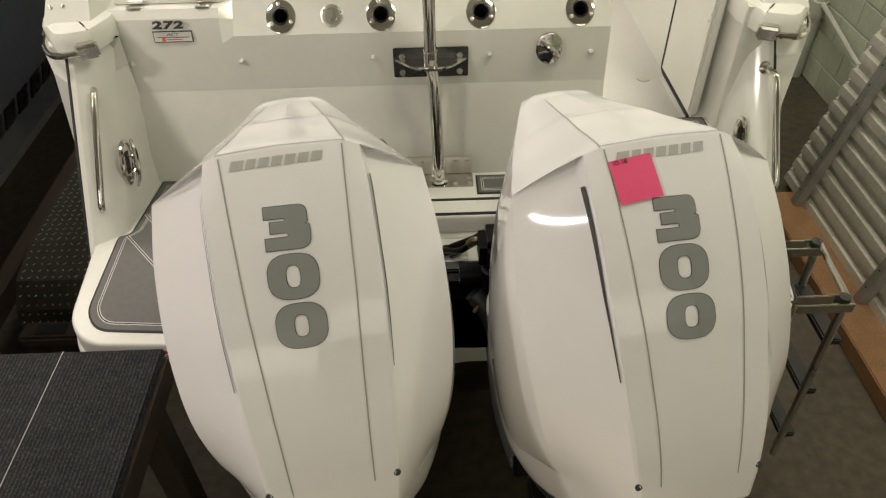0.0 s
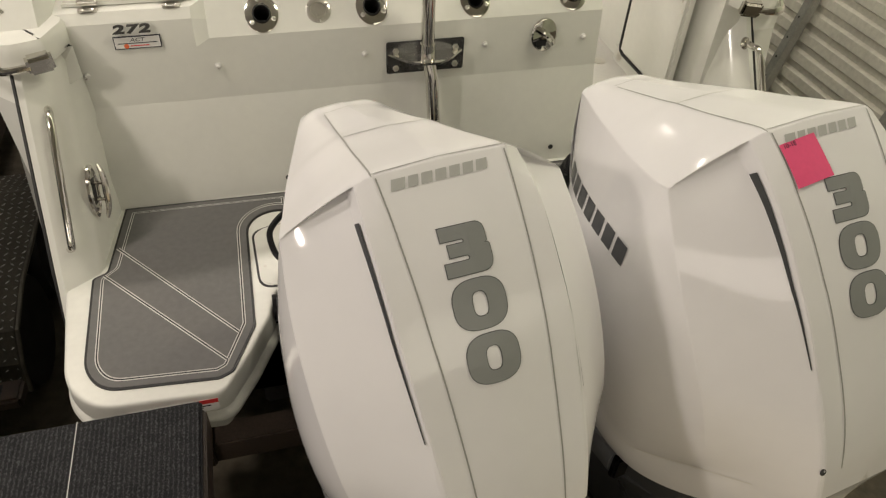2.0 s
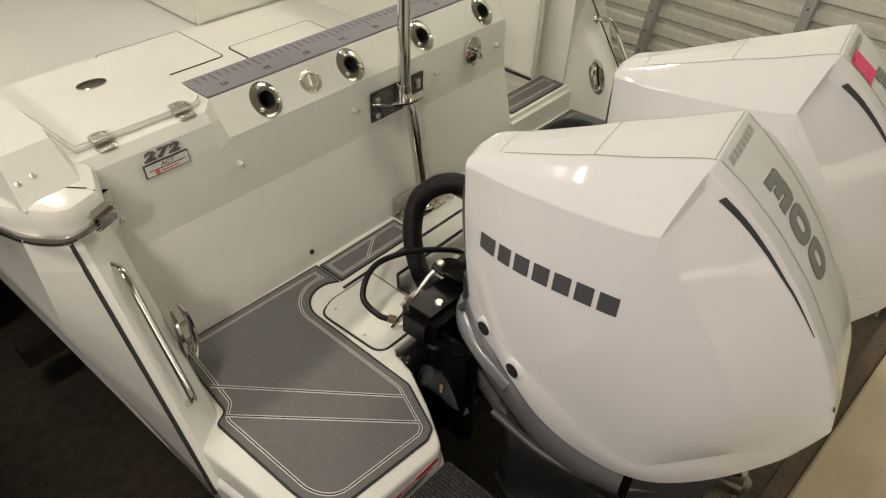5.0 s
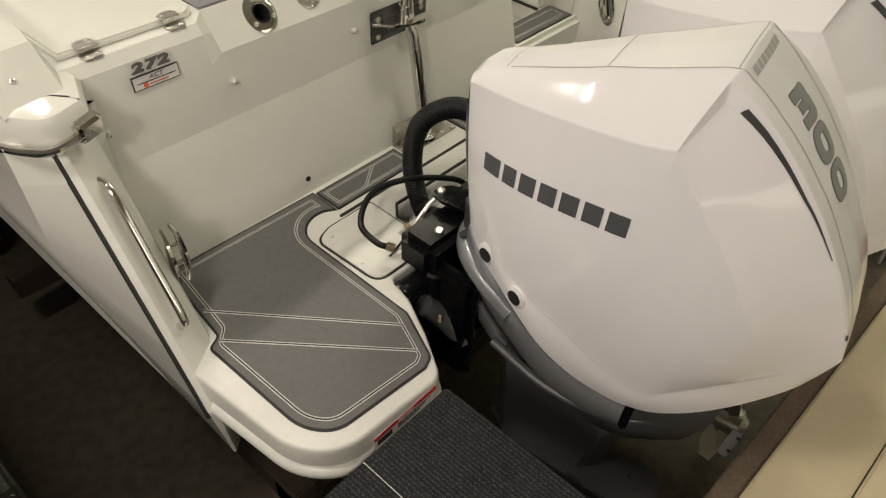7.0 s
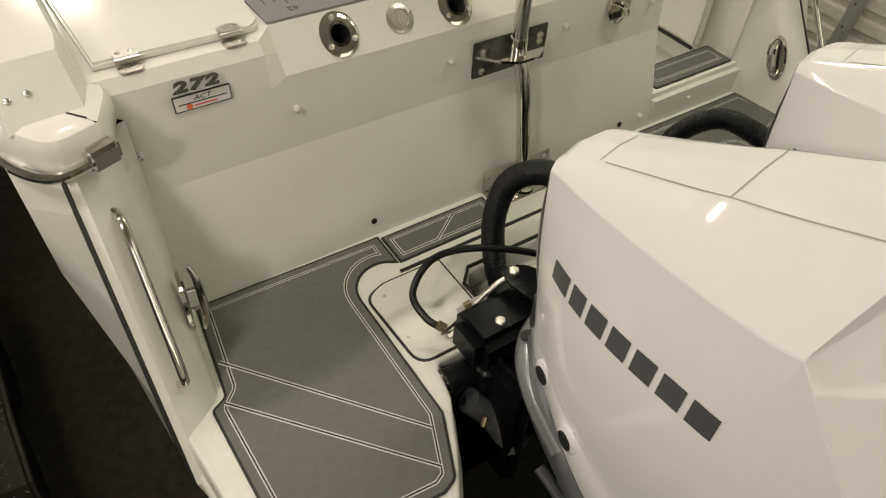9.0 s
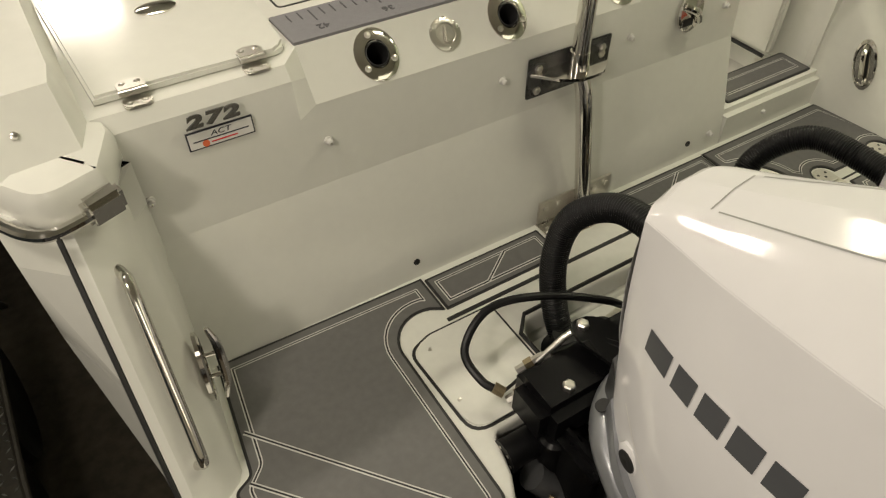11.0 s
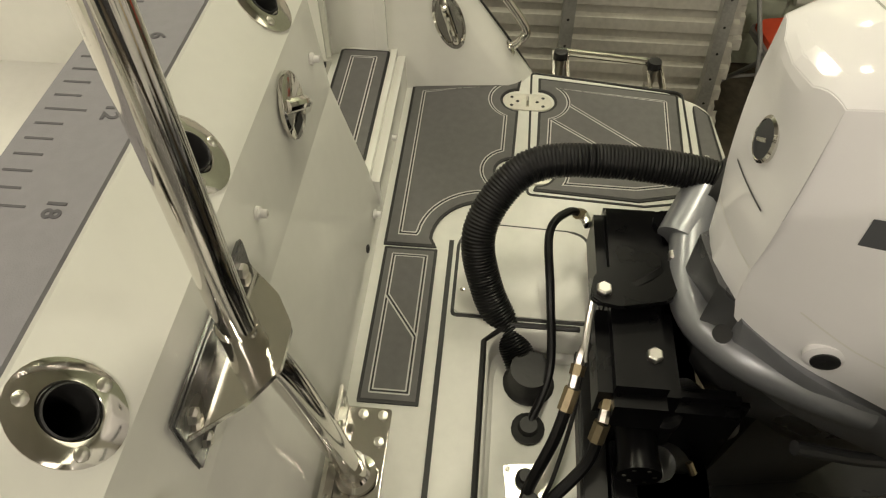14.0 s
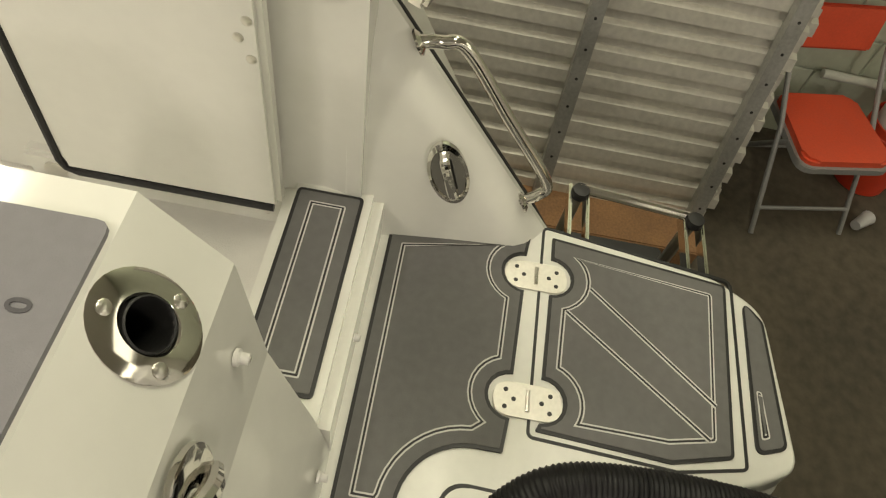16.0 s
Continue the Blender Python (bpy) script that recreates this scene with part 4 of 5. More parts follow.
def seam(parent, name, points, d, w, mat, lift=0.0008, label=""):
    """A thin line draped onto the cowl through the points, looking along d."""
    dv = Vector(d).normalized()
    path = []
    for a, b in zip(points, points[1:]):
        for k in range(14):
            path.append(Vector(a).lerp(Vector(b), k / 14))
    path.append(Vector(points[-1]))
    bm = bmesh.new()
    rows = []
    for i, p in enumerate(path):
        u = (path[min(i + 1, len(path) - 1)] - path[max(i - 1, 0)]).normalized()
        v = u.cross(dv).normalized()
        width = w(i / (len(path) - 1)) if callable(w) else w
        rows.append([bm.verts.new(onto(p + v * s * width / 2, d, lift)) for s in (-1, 0, 1)])
    for a, b in zip(rows, rows[1:]):
        for i in range(2):
            bm.faces.new((a[i], a[i + 1], b[i + 1], b[i]))
    return part(name, bm, mat, parent, label)


def slot_part(cowl, s):
    """The dark tapering air slot in the wall beside the stern panel."""
    dark, rows = bmesh.new(), []
    for k in range(2, 15):
        p, q = PANEL_EDGE[k], WALL_BASE[k]
        a, b = p.lerp(q, 0.38 + 0.025 * k), p.lerp(q, 0.93)
        rows.append([dark.verts.new((s * (v.x + 0.0022), v.y - 0.0012, v.z + 0.0008)) for v in (a, b)])
    for a, b in zip(rows, rows[1:]):
        dark.faces.new((a[0], a[1], b[1], b[0]))
    part("air_slot", dark, SLOT, cowl, "dark tapering air slot")


THREE = [(-0.038, 0.0375), (-0.038, 0.0165), (-0.002, 0.0165, 0.003), (-0.002, 0.0105, 0.003), (-0.029, 0.0105), (-0.029, -0.0085), (0.001, -0.0085, 0.004), (0.001, -0.0165, 0.004),
         (-0.039, -0.0165), (-0.039, -0.0375), (0.0375, -0.0375, 0.030), (0.0375, 0.003, 0.014), (0.029, 0.0035), (0.0345, 0.006, 0.008), (0.0345, 0.0375, 0.026)]


def numeral_mesh(ch, grow):
    """The heavy square-shouldered numerals, flat in the xy plane."""
    bm = bmesh.new()
    if ch == "3":
        o = inset(fillet(THREE, 6), -grow)
        bm.faces.new([bm.verts.new((x, y, 0)) for x, y in o])
        return bm

    def oval(a, b, e):
        out = []
        for k in range(40):
            c, d = math.cos(math.tau * k / 40), math.sin(math.tau * k / 40)
            out.append(bm.verts.new((math.copysign(abs(c) ** (2 / e), c) * a, math.copysign(abs(d) ** (2 / e), d) * b, 0)))
        return out
    p, q = oval(0.043 + grow, 0.0385 + grow, 2.7), oval(0.0125 - grow, 0.0195 - grow, 2.8)
    for k in range(40):
        bm.faces.new((p[k], p[(k + 1) % 40], q[(k + 1) % 40], q[k]))
    return bm


def name_blocks(parent, m, d, width, height, mat, slant=0.22):
    """A row of seven slanted blocks that stands for a maker's name."""
    widths = (1.25, 0.9, 1.0, 1.0, 1.0, 1.0, 1.05)
    unit = width / (sum(widths) + 6 * 0.28)
    x = -width / 2
    for w in widths:
        bm = bmesh.new()
        q = [(x, -height / 2), (x + w * unit, -height / 2), (x + w * unit, height / 2), (x, height / 2)]
        bm.faces.new([bm.verts.new((px + slant * py, py, 0)) for px, py in q])
        part("name_block", wrapped(moved(bm, m), d), mat, parent)
        x += (w + 0.28) * unit


def engine():
    ob = thing("outboard_engine", "white outboard engine with grey 300 lettering, hung on the boat's stern", "outboard engine", "twin outboard engines", at=pose(0, 0, 0))
    COWL_MESH.materials.append(COWL)
    COWL_MESH.shade_smooth()
    COWL_MESH.set_sharp_from_angle(angle=radians(11))
    cowl = new("cowl", COWL_MESH)
    cowl.parent = ob
    tagged(cowl, "glossy white engine cowl")
    back = (0, 0.75, -0.66)
    # hood seams
    for s in (-1, 1):
        seam(cowl, "panel_seam", [(s * 0.112, 0.0, 2.4), (s * 0.085, 0.244, 2.4), (s * 0.056, 0.47, 2.4)], (0, 0, -1), 0.0028, SEAM)
        seam(cowl, "panel_seam", [(s * 0.107, -0.004, 2.4), (s * 0.094, -0.20, 2.4), (s * 0.074, -0.384, 2.4)], (0, 0, -1), 0.0027, SEAM)
        slot_part(cowl, s)
        part("drain_dot", moved(turned([(0.007, 0), (0.007, 0.002), (0.0045, 0.0025), (0.0045, 0.001)], 12), basis(onto((s * 0.116, -1, 1.668), (0, 1, 0), 0.0), (1, 0, 0), (0, -0.9, 0.4))), SLOT, cowl)
    seam(cowl, "panel_seam", [(-0.084, 0.246, 2.4), (0.084, 0.246, 2.4)], (0, 0, -1), 0.0028, SEAM)
    seam(cowl, "panel_seam", [(-0.054, 0.482, 2.4), (0.054, 0.482, 2.4)], (0, 0, -1), 0.0026, SEAM)
    seam(cowl, "panel_seam", [(-0.110, 0.006, 2.4), (0.110, 0.006, 2.4)], (0, 0, -1), 0.0026, SEAM)
    # lettering on the stern panel
    b0 = basis((0, -0.055, 2.095), (1, 0, 0), (0, -0.73, 0.68))
    name_blocks(cowl, b0 @ pose(-0.009, 0.046, 0.3), back, 0.158, 0.017, DECAL_PALE, 0.3)
    for ch, x, y in (("3", -0.006, -0.072), ("0", -0.0078, -0.156), ("0", -0.0065, -0.241)):
        for grow, lift, mt, nm in ((0.0012, 0.0009, DECAL_DARK, "numeral_edge"), (0.0, 0.0015, DECAL, "numeral")):
            part(nm, wrapped(moved(numeral_mesh(ch, grow), b0 @ pose(x, y, 0.3, 0, 0, -2)), back, lift), mt, cowl)
    # name on both sides
    for s in (-1, 1):
        a, b = Vector((s * 0.6, 0.472, 1.752)), Vector((s * 0.6, 0.075, 1.844))
        mid, u = (a + b) / 2, (b - a) * (1 if s < 0 else -1)
        name_blocks(cowl, basis(mid, u, (s, 0, 0)), (-s, 0, 0), (b - a).length, 0.046, DECAL_DARK)
    for s in (-1, 1):
        seam(cowl, "parting_line", [(s * 0.9, y, z) for x, y, z in PARTING[1:]] + [(s * 0.9, -0.31, 1.538)], (-s, 0, 0), 0.0035, PAPER)
    seam(cowl, "parting_line", [(-0.072, 1.2, 1.60), (0.0, 1.2, 1.602), (0.072, 1.2, 1.60)], (0, -1, 0), 0.0035, PAPER)
    # badge on the nose
    bm_ = basis(onto((0.0, 1.2, 1.785), (0, -1, 0), 0.0), (1, 0, 0), (0, 1, 0.05))
    bd = part("badge", moved(turned([(0.036, -0.004), (0.036, 0.004), (0.031, 0.007), (0.028, 0.004), (0.001, 0.004)], 24), bm_ @ Matrix.Diagonal((0.72, 1, 1, 1))), CHROME, cowl, "chrome oval badge", True)
    part("badge_face", moved(turned([(0.030, 0.003), (0.030, 0.006), (0.001, 0.008)], 20), bm_ @ Matrix.Diagonal((0.72, 1, 1, 1))), SLOT, bd, smooth=True)
    part("badge_bar", moved(box(-0.012, -0.003, 0.006, 0.012, 0.003, 0.010, 0.001), bm_ @ pose(0, 0, 0, 0, 0, 35)), CHROME, bd)
    part("small_print", wrapped(moved(sheet(0.05, 0.002), basis((0, 1.0, 1.70), (-1, 0, 0), (0, 1, 0))), (0, -1, 0)), DECAL_DARK, cowl)
    # round grommets low at the front
    for s in (-1, 1):
        for y, z in ((0.421, 1.490), (0.300, 1.458)):
            p = onto((s * 0.8, y, z), (-s, 0, 0), 0.0)
            m = basis(p, (0, 1, 0), (s, 0.35, -0.05))
            g = part("grommet_seat", moved(turned([(0.032, -0.012), (0.032, 0.002), (0.024, 0.006), (0.001, 0.006)], 20), m), COWL, cowl, smooth=True)
            part("grommet", moved(turned([(0.021, 0.004), (0.021, 0.009), (0.010, 0.011), (0.001, 0.008)], 18), m), BLACK, g, smooth=True)
    # skirt below the cowl
    sk = []
    for y, half in ((0.56, 0.05), (0.46, 0.13), (0.30, 0.195), (0.12, 0.225), (-0.05, 0.215), (-0.16, 0.18), (-0.25, 0.13)):
        top = 1.53 if y > 0.5 else (1.47 if y > 0.4 else (1.40 if y > 0.25 else 1.355 if y > -0.1 else 1.40 if y > -0.2 else 1.44))
        sk.append([(-half, y, top), (-half * 0.98, y, top - 0.10), (-half * 0.80, y * 0.95, top - 0.26), (-half * 0.45, y * 0.8, top - 0.42), (half * 0.45, y * 0.8, top - 0.42), (half * 0.80, y * 0.95, top - 0.26), (half * 0.98, y, top - 0.10), (half, y, top)])
    skirt = part("lower_skirt", loft(sk), DARKGREY, ob, "dark grey engine skirt", True, 60)
    for s in (-1, 1):
        path = spline([(0.09, 0.52, 1.475), (0.165, 0.43, 1.432), (0.215, 0.30, 1.378), (0.238, 0.21, 1.325), (0.245, 0.127, 1.287), (0.244, 0.045, 1.268), (0.240, -0.04, 1.266)], 6)
        band = []
        for k, p in enumerate(path):
            h = 0.115 - 0.055 * abs(k / (len(path) - 1) - 0.3)
            band.append([(s * (p.x - 0.025), p.y, p.z + 0.012), (s * (p.x + 0.004), p.y, p.z + 0.008), (s * (p.x + 0.012), p.y, p.z - 0.012), (s * (p.x + 0.006), p.y, p.z - h * 0.8), (s * (p.x - 0.006), p.y, p.z - h), (s * (p.x - 0.03), p.y, p.z - h)])
        part("skirt_rail", loft(band), SILVER, skirt, "silver grey trim band", True, 50)
        part("skirt_fold", tube(spline([(s * 0.19, 0.36, 1.20), (s * 0.205, 0.18, 1.15), (s * 0.19, 0.0, 1.14), (s * 0.15, -0.12, 1.17)], 6), 0.014, 10), DARKGREY, skirt, smooth=True)
        part("band_end", box(min(s * 0.20, s * 0.243), -0.062, 1.185, max(s * 0.20, s * 0.243), -0.038, 1.272, 0.006), GLOSSBLACK, skirt, "black rubber end stop")
        part("skirt_screw", turned([(0.007, 0), (0.007, 0.003), (0.001, 0.004)], 10, basis((s * 0.236, 0.16, 1.275), (0, 1, 0), (s, 0, 0))), STEEL, skirt)
    # leg, plate and gearcase
    leg = part("leg", loft([[(-w, y0, z), (0, y0 + 0.05, z), (w, y0, z), (w, y1, z), (0, y1 - 0.06, z), (-w, y1, z)] for z, w, y0, y1 in ((1.12, 0.09, 0.36, -0.10), (0.80, 0.06, 0.34, 0.02), (0.60, 0.045, 0.34, 0.05), (0.36, 0.04, 0.32, 0.04))]), DARKGREY, ob, smooth=True)
    part("ventilation_plate", prism(fillet([(-0.10, -0.22, 0.08), (0.10, -0.22, 0.08), (0.08, 0.3, 0.03), (0, 0.42, 0.02), (-0.08, 0.3, 0.03)], 4), 0.57, 0.585, 0.004), DARKGREY, leg)
    part("gearcase", moved(turned([(0.005, -0.30), (0.04, -0.26), (0.065, -0.15), (0.07, 0.0), (0.065, 0.2), (0.05, 0.28)], 16), pose(0, 0.12, 0.33, 90, 0, 0)), DARKGREY, leg, smooth=True)
    prop = part("propeller", moved(turned([(0.06, 0), (0.065, 0.05), (0.06, 0.12), (0.03, 0.15)], 16), pose(0, -0.16, 0.33, 90, 0, 0)), STEEL, leg, smooth=True)
    for k in range(3):
        part("blade", moved(loft([[(-0.03, -0.02, 0.05), (0.03, 0.02, 0.05), (0.03, 0.024, 0.05), (-0.03, -0.016, 0.05)], [(-0.07, -0.05, 0.12), (0.07, 0.04, 0.12), (0.07, 0.044, 0.12), (-0.07, -0.046, 0.12)], [(-0.03, -0.03, 0.19), (0.04, 0.02, 0.19), (0.04, 0.023, 0.19), (-0.03, -0.027, 0.19)]]), pose(0, -0.21, 0.33) @ pose(0, 0, 0, 0, 120 * k, 0)), STEEL, prop)
    # steering arm under the nose
    part("steering_arm", tube(spline([(0.19, 0.495, 1.45), (0.14, 0.52, 1.432), (0.0, 0.55, 1.395), (-0.10, 0.505, 1.40), (-0.165, 0.41, 1.388), (-0.20, 0.31, 1.36)], 6), lambda t: 0.040 - 0.008 * t, 14), SILVER, ob, "silver grey steering arm", True)
    part("arm_knuckle", tube([(0.125, 0.545, 1.42), (0.205, 0.485, 1.455)], 0.043, 16), SILVER, ob, smooth=True)
    part("arm_bore", moved(turned([(0.016, 0), (0.016, 0.003), (0.001, 0.003)], 14), basis((-0.085, 0.535, 1.436), (1, 0, 0), (-0.2, 0.4, 0.9))), BLACK, ob)
    return ob


e1 = engine()
TOP = 2.145


def hung(x, y, top, yaw, roll):
    return pose(x, y, top, 0, 0, yaw) @ pose(0, 0, 0, 0, -roll, 0) @ pose(0, 0, -TOP)


e1.matrix_world = hung(*REAR, TOP, 9.4, 0.8)
SECOND = hung(0.387, 3.983, 2.149, 8.55, 1.02)
e2 = copy_thing(e1, SECOND)
tagged(e2, "white outboard engine with grey 300 lettering, carrying a pink note")
# pink note on the second engine's stern panel
eb = basis((0, -0.055, 2.095), (1, 0, 0), (0, -0.73, 0.68))
note = thing("sticky_note", "pink paper note with a handwritten date, stuck on the engine", "sticky note", at=SECOND)
part("paper", wrapped(moved(sheet(0.0385, 0.0385), eb @ pose(-0.064, 0.004, 0.3, 0, 0, 5)), (0, 0.75, -0.66), 0.0030, 0.03), PINK, note)
part("writing", wrapped(moved(text_mesh("10-18", 0.012, 0.0), eb @ pose(-0.086, 0.035, 0.3, 0, 0, 5)), (0, 0.75, -0.66), 0.0040), INK, note)


def mount():
    """Black clamp bracket with steering gear, between the platform and an engine."""
    ob = thing("engine_mount", "black painted engine mount with steering cylinder and bolts", "engine mount", "engine mounts", at=pose(0, 0, 0))
    for s in (-1, 1):
        part("clamp", box(s * 0.13 - 0.025, 4.42, 0.90, s * 0.13 + 0.025, 4.66, 1.32, 0.02), GLOSSBLACK, ob)
    part("steering_block", box(0.03, 4.55, 1.29, 0.225, 4.69, 1.415, 0.02), GLOSSBLACK, ob, smooth=True)
    part("steering_ram", box(-0.185, 4.555, 1.265, 0.03, 4.692, 1.385, 0.025), GLOSSBLACK, ob, smooth=True)
    part("block_lug", tube([(0.17, 4.56, 1.36), (0.17, 4.56, 1.43)], 0.026, 14), GLOSSBLACK, ob, smooth=True)
    part("tilt_tube", tube([(-0.235, 4.605, 1.232), (-0.10, 4.605, 1.232)], 0.036, 20), GLOSSBLACK, ob, smooth=True)
    cap = part("cylinder_cap", tube([(-0.246, 4.605, 1.232), (-0.232, 4.605, 1.232)], 0.039, 20), GLOSSBLACK, ob, smooth=True)
    for k in range(6):
        a = math.tau * k / 6
        part("cap_hole", turned([(0.004, 0), (0.004, 0.0006)], 8, basis((-0.2461, 4.605 + 0.026 * math.cos(a), 1.232 + 0.026 * math.sin(a)), (0, 1, 0), (-1, 0, 0))), STEEL, cap)
    part("tie_plate", prism(shaped([(-0.03, 4.66, 0.012), (-0.01, 4.57, 0.02), (0.09, 4.52, 0.02), (0.12, 4.55, 0.02), (0.04, 4.70, 0.03), (-0.02, 4.712, 0.02)]), 1.415, 1.425, 0.003), GLOSSBLACK, ob)
    for x, y, z in ((0.0, 4.686, 1.425), (0.085, 4.555, 1.425), (0.06, 4.53, 1.405), (-0.10, 4.60, 1.385)):
        part("bolt", turned([(0.014, 0), (0.014, 0.010), (0.011, 0.013), (0.001, 0.013)], 6, pose(x, y, z)), STEEL, ob)
    part("link_rod", tube([(-0.005, 4.70, 1.40), (-0.03, 4.705, 1.385), (-0.09, 4.71, 1.335)], 0.0075, 10), STEEL, ob, smooth=True)
    part("link_cable", tube(spline([(-0.09, 4.71, 1.335), (-0.16, 4.72, 1.27), (-0.24, 4.745, 1.19), (-0.27, 4.76, 1.16)], 5), 0.004, 8), BLACK, ob, smooth=True)
    for (x, y, z), (dx, dy, dz) in (((-0.081, 4.714, 1.342), (-0.05, 0.012, -0.03)), ((-0.141, 4.666, 1.335), (-0.05, 0.012, -0.025))):
        part("fitting", tube([(x + 0.02, y - 0.01, z + 0.01), (x, y, z), (x + dx, y + dy, z + dz)], 0.0095, 6), STEEL, ob)
        part("fitting_nut", tube([(x + dx * 0.3, y + dy * 0.3, z + dz * 0.3), (x + dx * 0.62, y + dy * 0.62, z + dz * 0.62)], 0.0135, 6), BRASS, ob)
    part("side_fitting", tube([(0.222, 4.69, 1.345), (0.25, 4.70, 1.345)], 0.011, 8), STEEL, ob)
    part("trim_flange", box(-0.285, 4.60, 1.13, -0.165, 4.645, 1.195, 0.004), GLOSSBLACK, ob)
    part("trim_ram", tube([(-0.06, 4.50, 1.20), (-0.03, 4.36, 1.02)], 0.03, 14), SILVER, ob, smooth=True)
    part("filter_can", turned([(0.024, 1.15), (0.030, 1.16), (0.030, 1.262), (0.034, 1.264), (0.034, 1.285), (0.026, 1.292), (0.001, 1.293)], 20, pose(-0.146, 4.566, 0)), GLOSSBLACK, ob, smooth=True)
    part("swivel_bracket", tube(spline([(-0.20, 4.56, 1.185), (-0.155, 4.53, 1.13), (-0.13, 4.50, 1.09), (-0.11, 4.46, 1.04)], 5), lambda t: 0.034 + 0.01 * t, 14), DARKGREY, ob, "dark grey swivel bracket", True)
    part("tilt_motor", turned([(0.02, 0.98), (0.05, 0.99), (0.052, 1.10), (0.03, 1.12)], 18, pose(-0.02, 4.60, 0)), GLOSSBLACK, ob, smooth=True)
    part("steering_link", tube(spline([(0.0, 4.67, 1.405), (0.04, 4.60, 1.412), (0.10, 4.55, 1.40), (0.16, 4.53, 1.37)], 6), 0.016, 10), GLOSSBLACK, ob, smooth=True)
    part("stop_bolt", tube([(0.10, 4.535, 1.372), (0.135, 4.505, 1.372)], 0.008, 8), STEEL, ob)
    part("grease_nipple", tube([(-0.19, 4.50, 1.18), (-0.205, 4.49, 1.165)], 0.007, 8), BRASS, ob)
    return ob


m1 = mount()
m1.matrix_world = pose(-0.344, 0, 0)
copy_thing(m1, pose(0.316, 0, 0))

# corrugated rigging hoses --------------------------------------------------


def hose(path, kind_label):
    ob = thing("rigging_hose", kind_label, "hose", "corrugated hoses", at=pose(0, 0, 0))
    pts = spline(path, 14)
    part("tube", tube(pts, 0.0335, 18, (0.0066, 0.0028)), HOSE, ob, smooth=True, angle=80)
    b, e = Vector(path[-1]), Vector(path[0])
    d = (Vector(path[1]) - e).normalized()
    part("elbow", tube([e - d * 0.05, e + d * 0.03, e + d * 0.055], 0.047, 18), BLACK, ob, smooth=True)
    part("boot", turned([(0.062, -0.002), (0.062, 0.008), (0.05, 0.016), (0.042, 0.03), (0.040, 0.07)], 22, pose(b.x, b.y, b.z - 0.01)), BLACK, ob, smooth=True)
    return ob


hose([(0.519, 4.436, 1.48), (0.549, 4.511, 1.495), (0.556, 4.696, 1.504), (0.537, 4.83, 1.49), (0.462, 4.907, 1.40), (0.398, 4.885, 1.29), (0.335, 4.824, 1.20), (0.275, 4.79, 1.15)], "black corrugated hose looping from the starboard engine to the deck")
hose([(-0.165, 4.45, 1.53), (-0.177, 4.589, 1.585), (-0.176, 4.70, 1.61), (-0.178, 4.813, 1.585), (-0.208, 4.90, 1.50), (-0.239, 4.905, 1.38), (-0.25, 4.865, 1.25), (-0.256, 4.795, 1.16)], "black corrugated hose looping from the port engine to the deck")


def cable(path, r, label, grommet=True):
    ob = thing("cable_hose", label, "hose", "steering hoses", at=pose(0, 0, 0))
    part("tube", tube(spline(path, 8), r, 10), HOSE, ob, smooth=True)
    a, b = Vector(path[0]), Vector(path[1])
    part("ferrule", tube([a, a.lerp(b, 0.45)], r * 1.35, 8), BRASS, ob, smooth=True)
    if grommet:
        e = Vector(path[-1])
        part("gland", turned([(0.032, -0.004), (0.032, 0.004), (0.02, 0.008), (0.017, 0.02)], 16, pose(e.x, e.y, 1.158)), BLACK, ob, smooth=True)
    return ob


cable([(0.566, 4.70, 1.345), (0.545, 4.735, 1.372), (0.485, 4.772, 1.375), (0.38, 4.765, 1.32), (0.27, 4.755, 1.22), (0.175, 4.79, 1.165)], 0.0085, "thin black hose from the steering gear to a deck gland")
cable([(0.185, 4.726, 1.312), (0.12, 4.75, 1.25), (0.06, 4.785, 1.19), (0.035, 4.795, 1.165)], 0.011, "black hydraulic hose with a brass ferrule", False)
cable([(0.125, 4.678, 1.31), (0.08, 4.695, 1.25), (0.03, 4.75, 1.20), (0.0, 4.785, 1.17)], 0.011, "black hydraulic hose with a brass ferrule", False)
cable([(-0.535, 4.69, 1.32), (-0.565, 4.735, 1.335), (-0.565, 4.80, 1.37), (-0.48, 4.835, 1.415), (-0.36, 4.80, 1.42), (-0.20, 4.745, 1.36), (-0.08, 4.77, 1.22), (-0.055, 4.79, 1.165)], 0.0095, "black hydraulic hose with a brass ferrule looping over the deck", False)
cable([(-0.425, 4.726, 1.31), (-0.33, 4.74, 1.27), (-0.20, 4.74, 1.24), (-0.09, 4.775, 1.18)], 0.010, "black hydraulic hose with a brass ferrule", False)
cable([(-0.30, 4.63, 1.34), (-0.23, 4.66, 1.30), (-0.15, 4.72, 1.22), (-0.125, 4.80, 1.165)], 0.0085, "thin black hose from the steering gear to a deck gland")
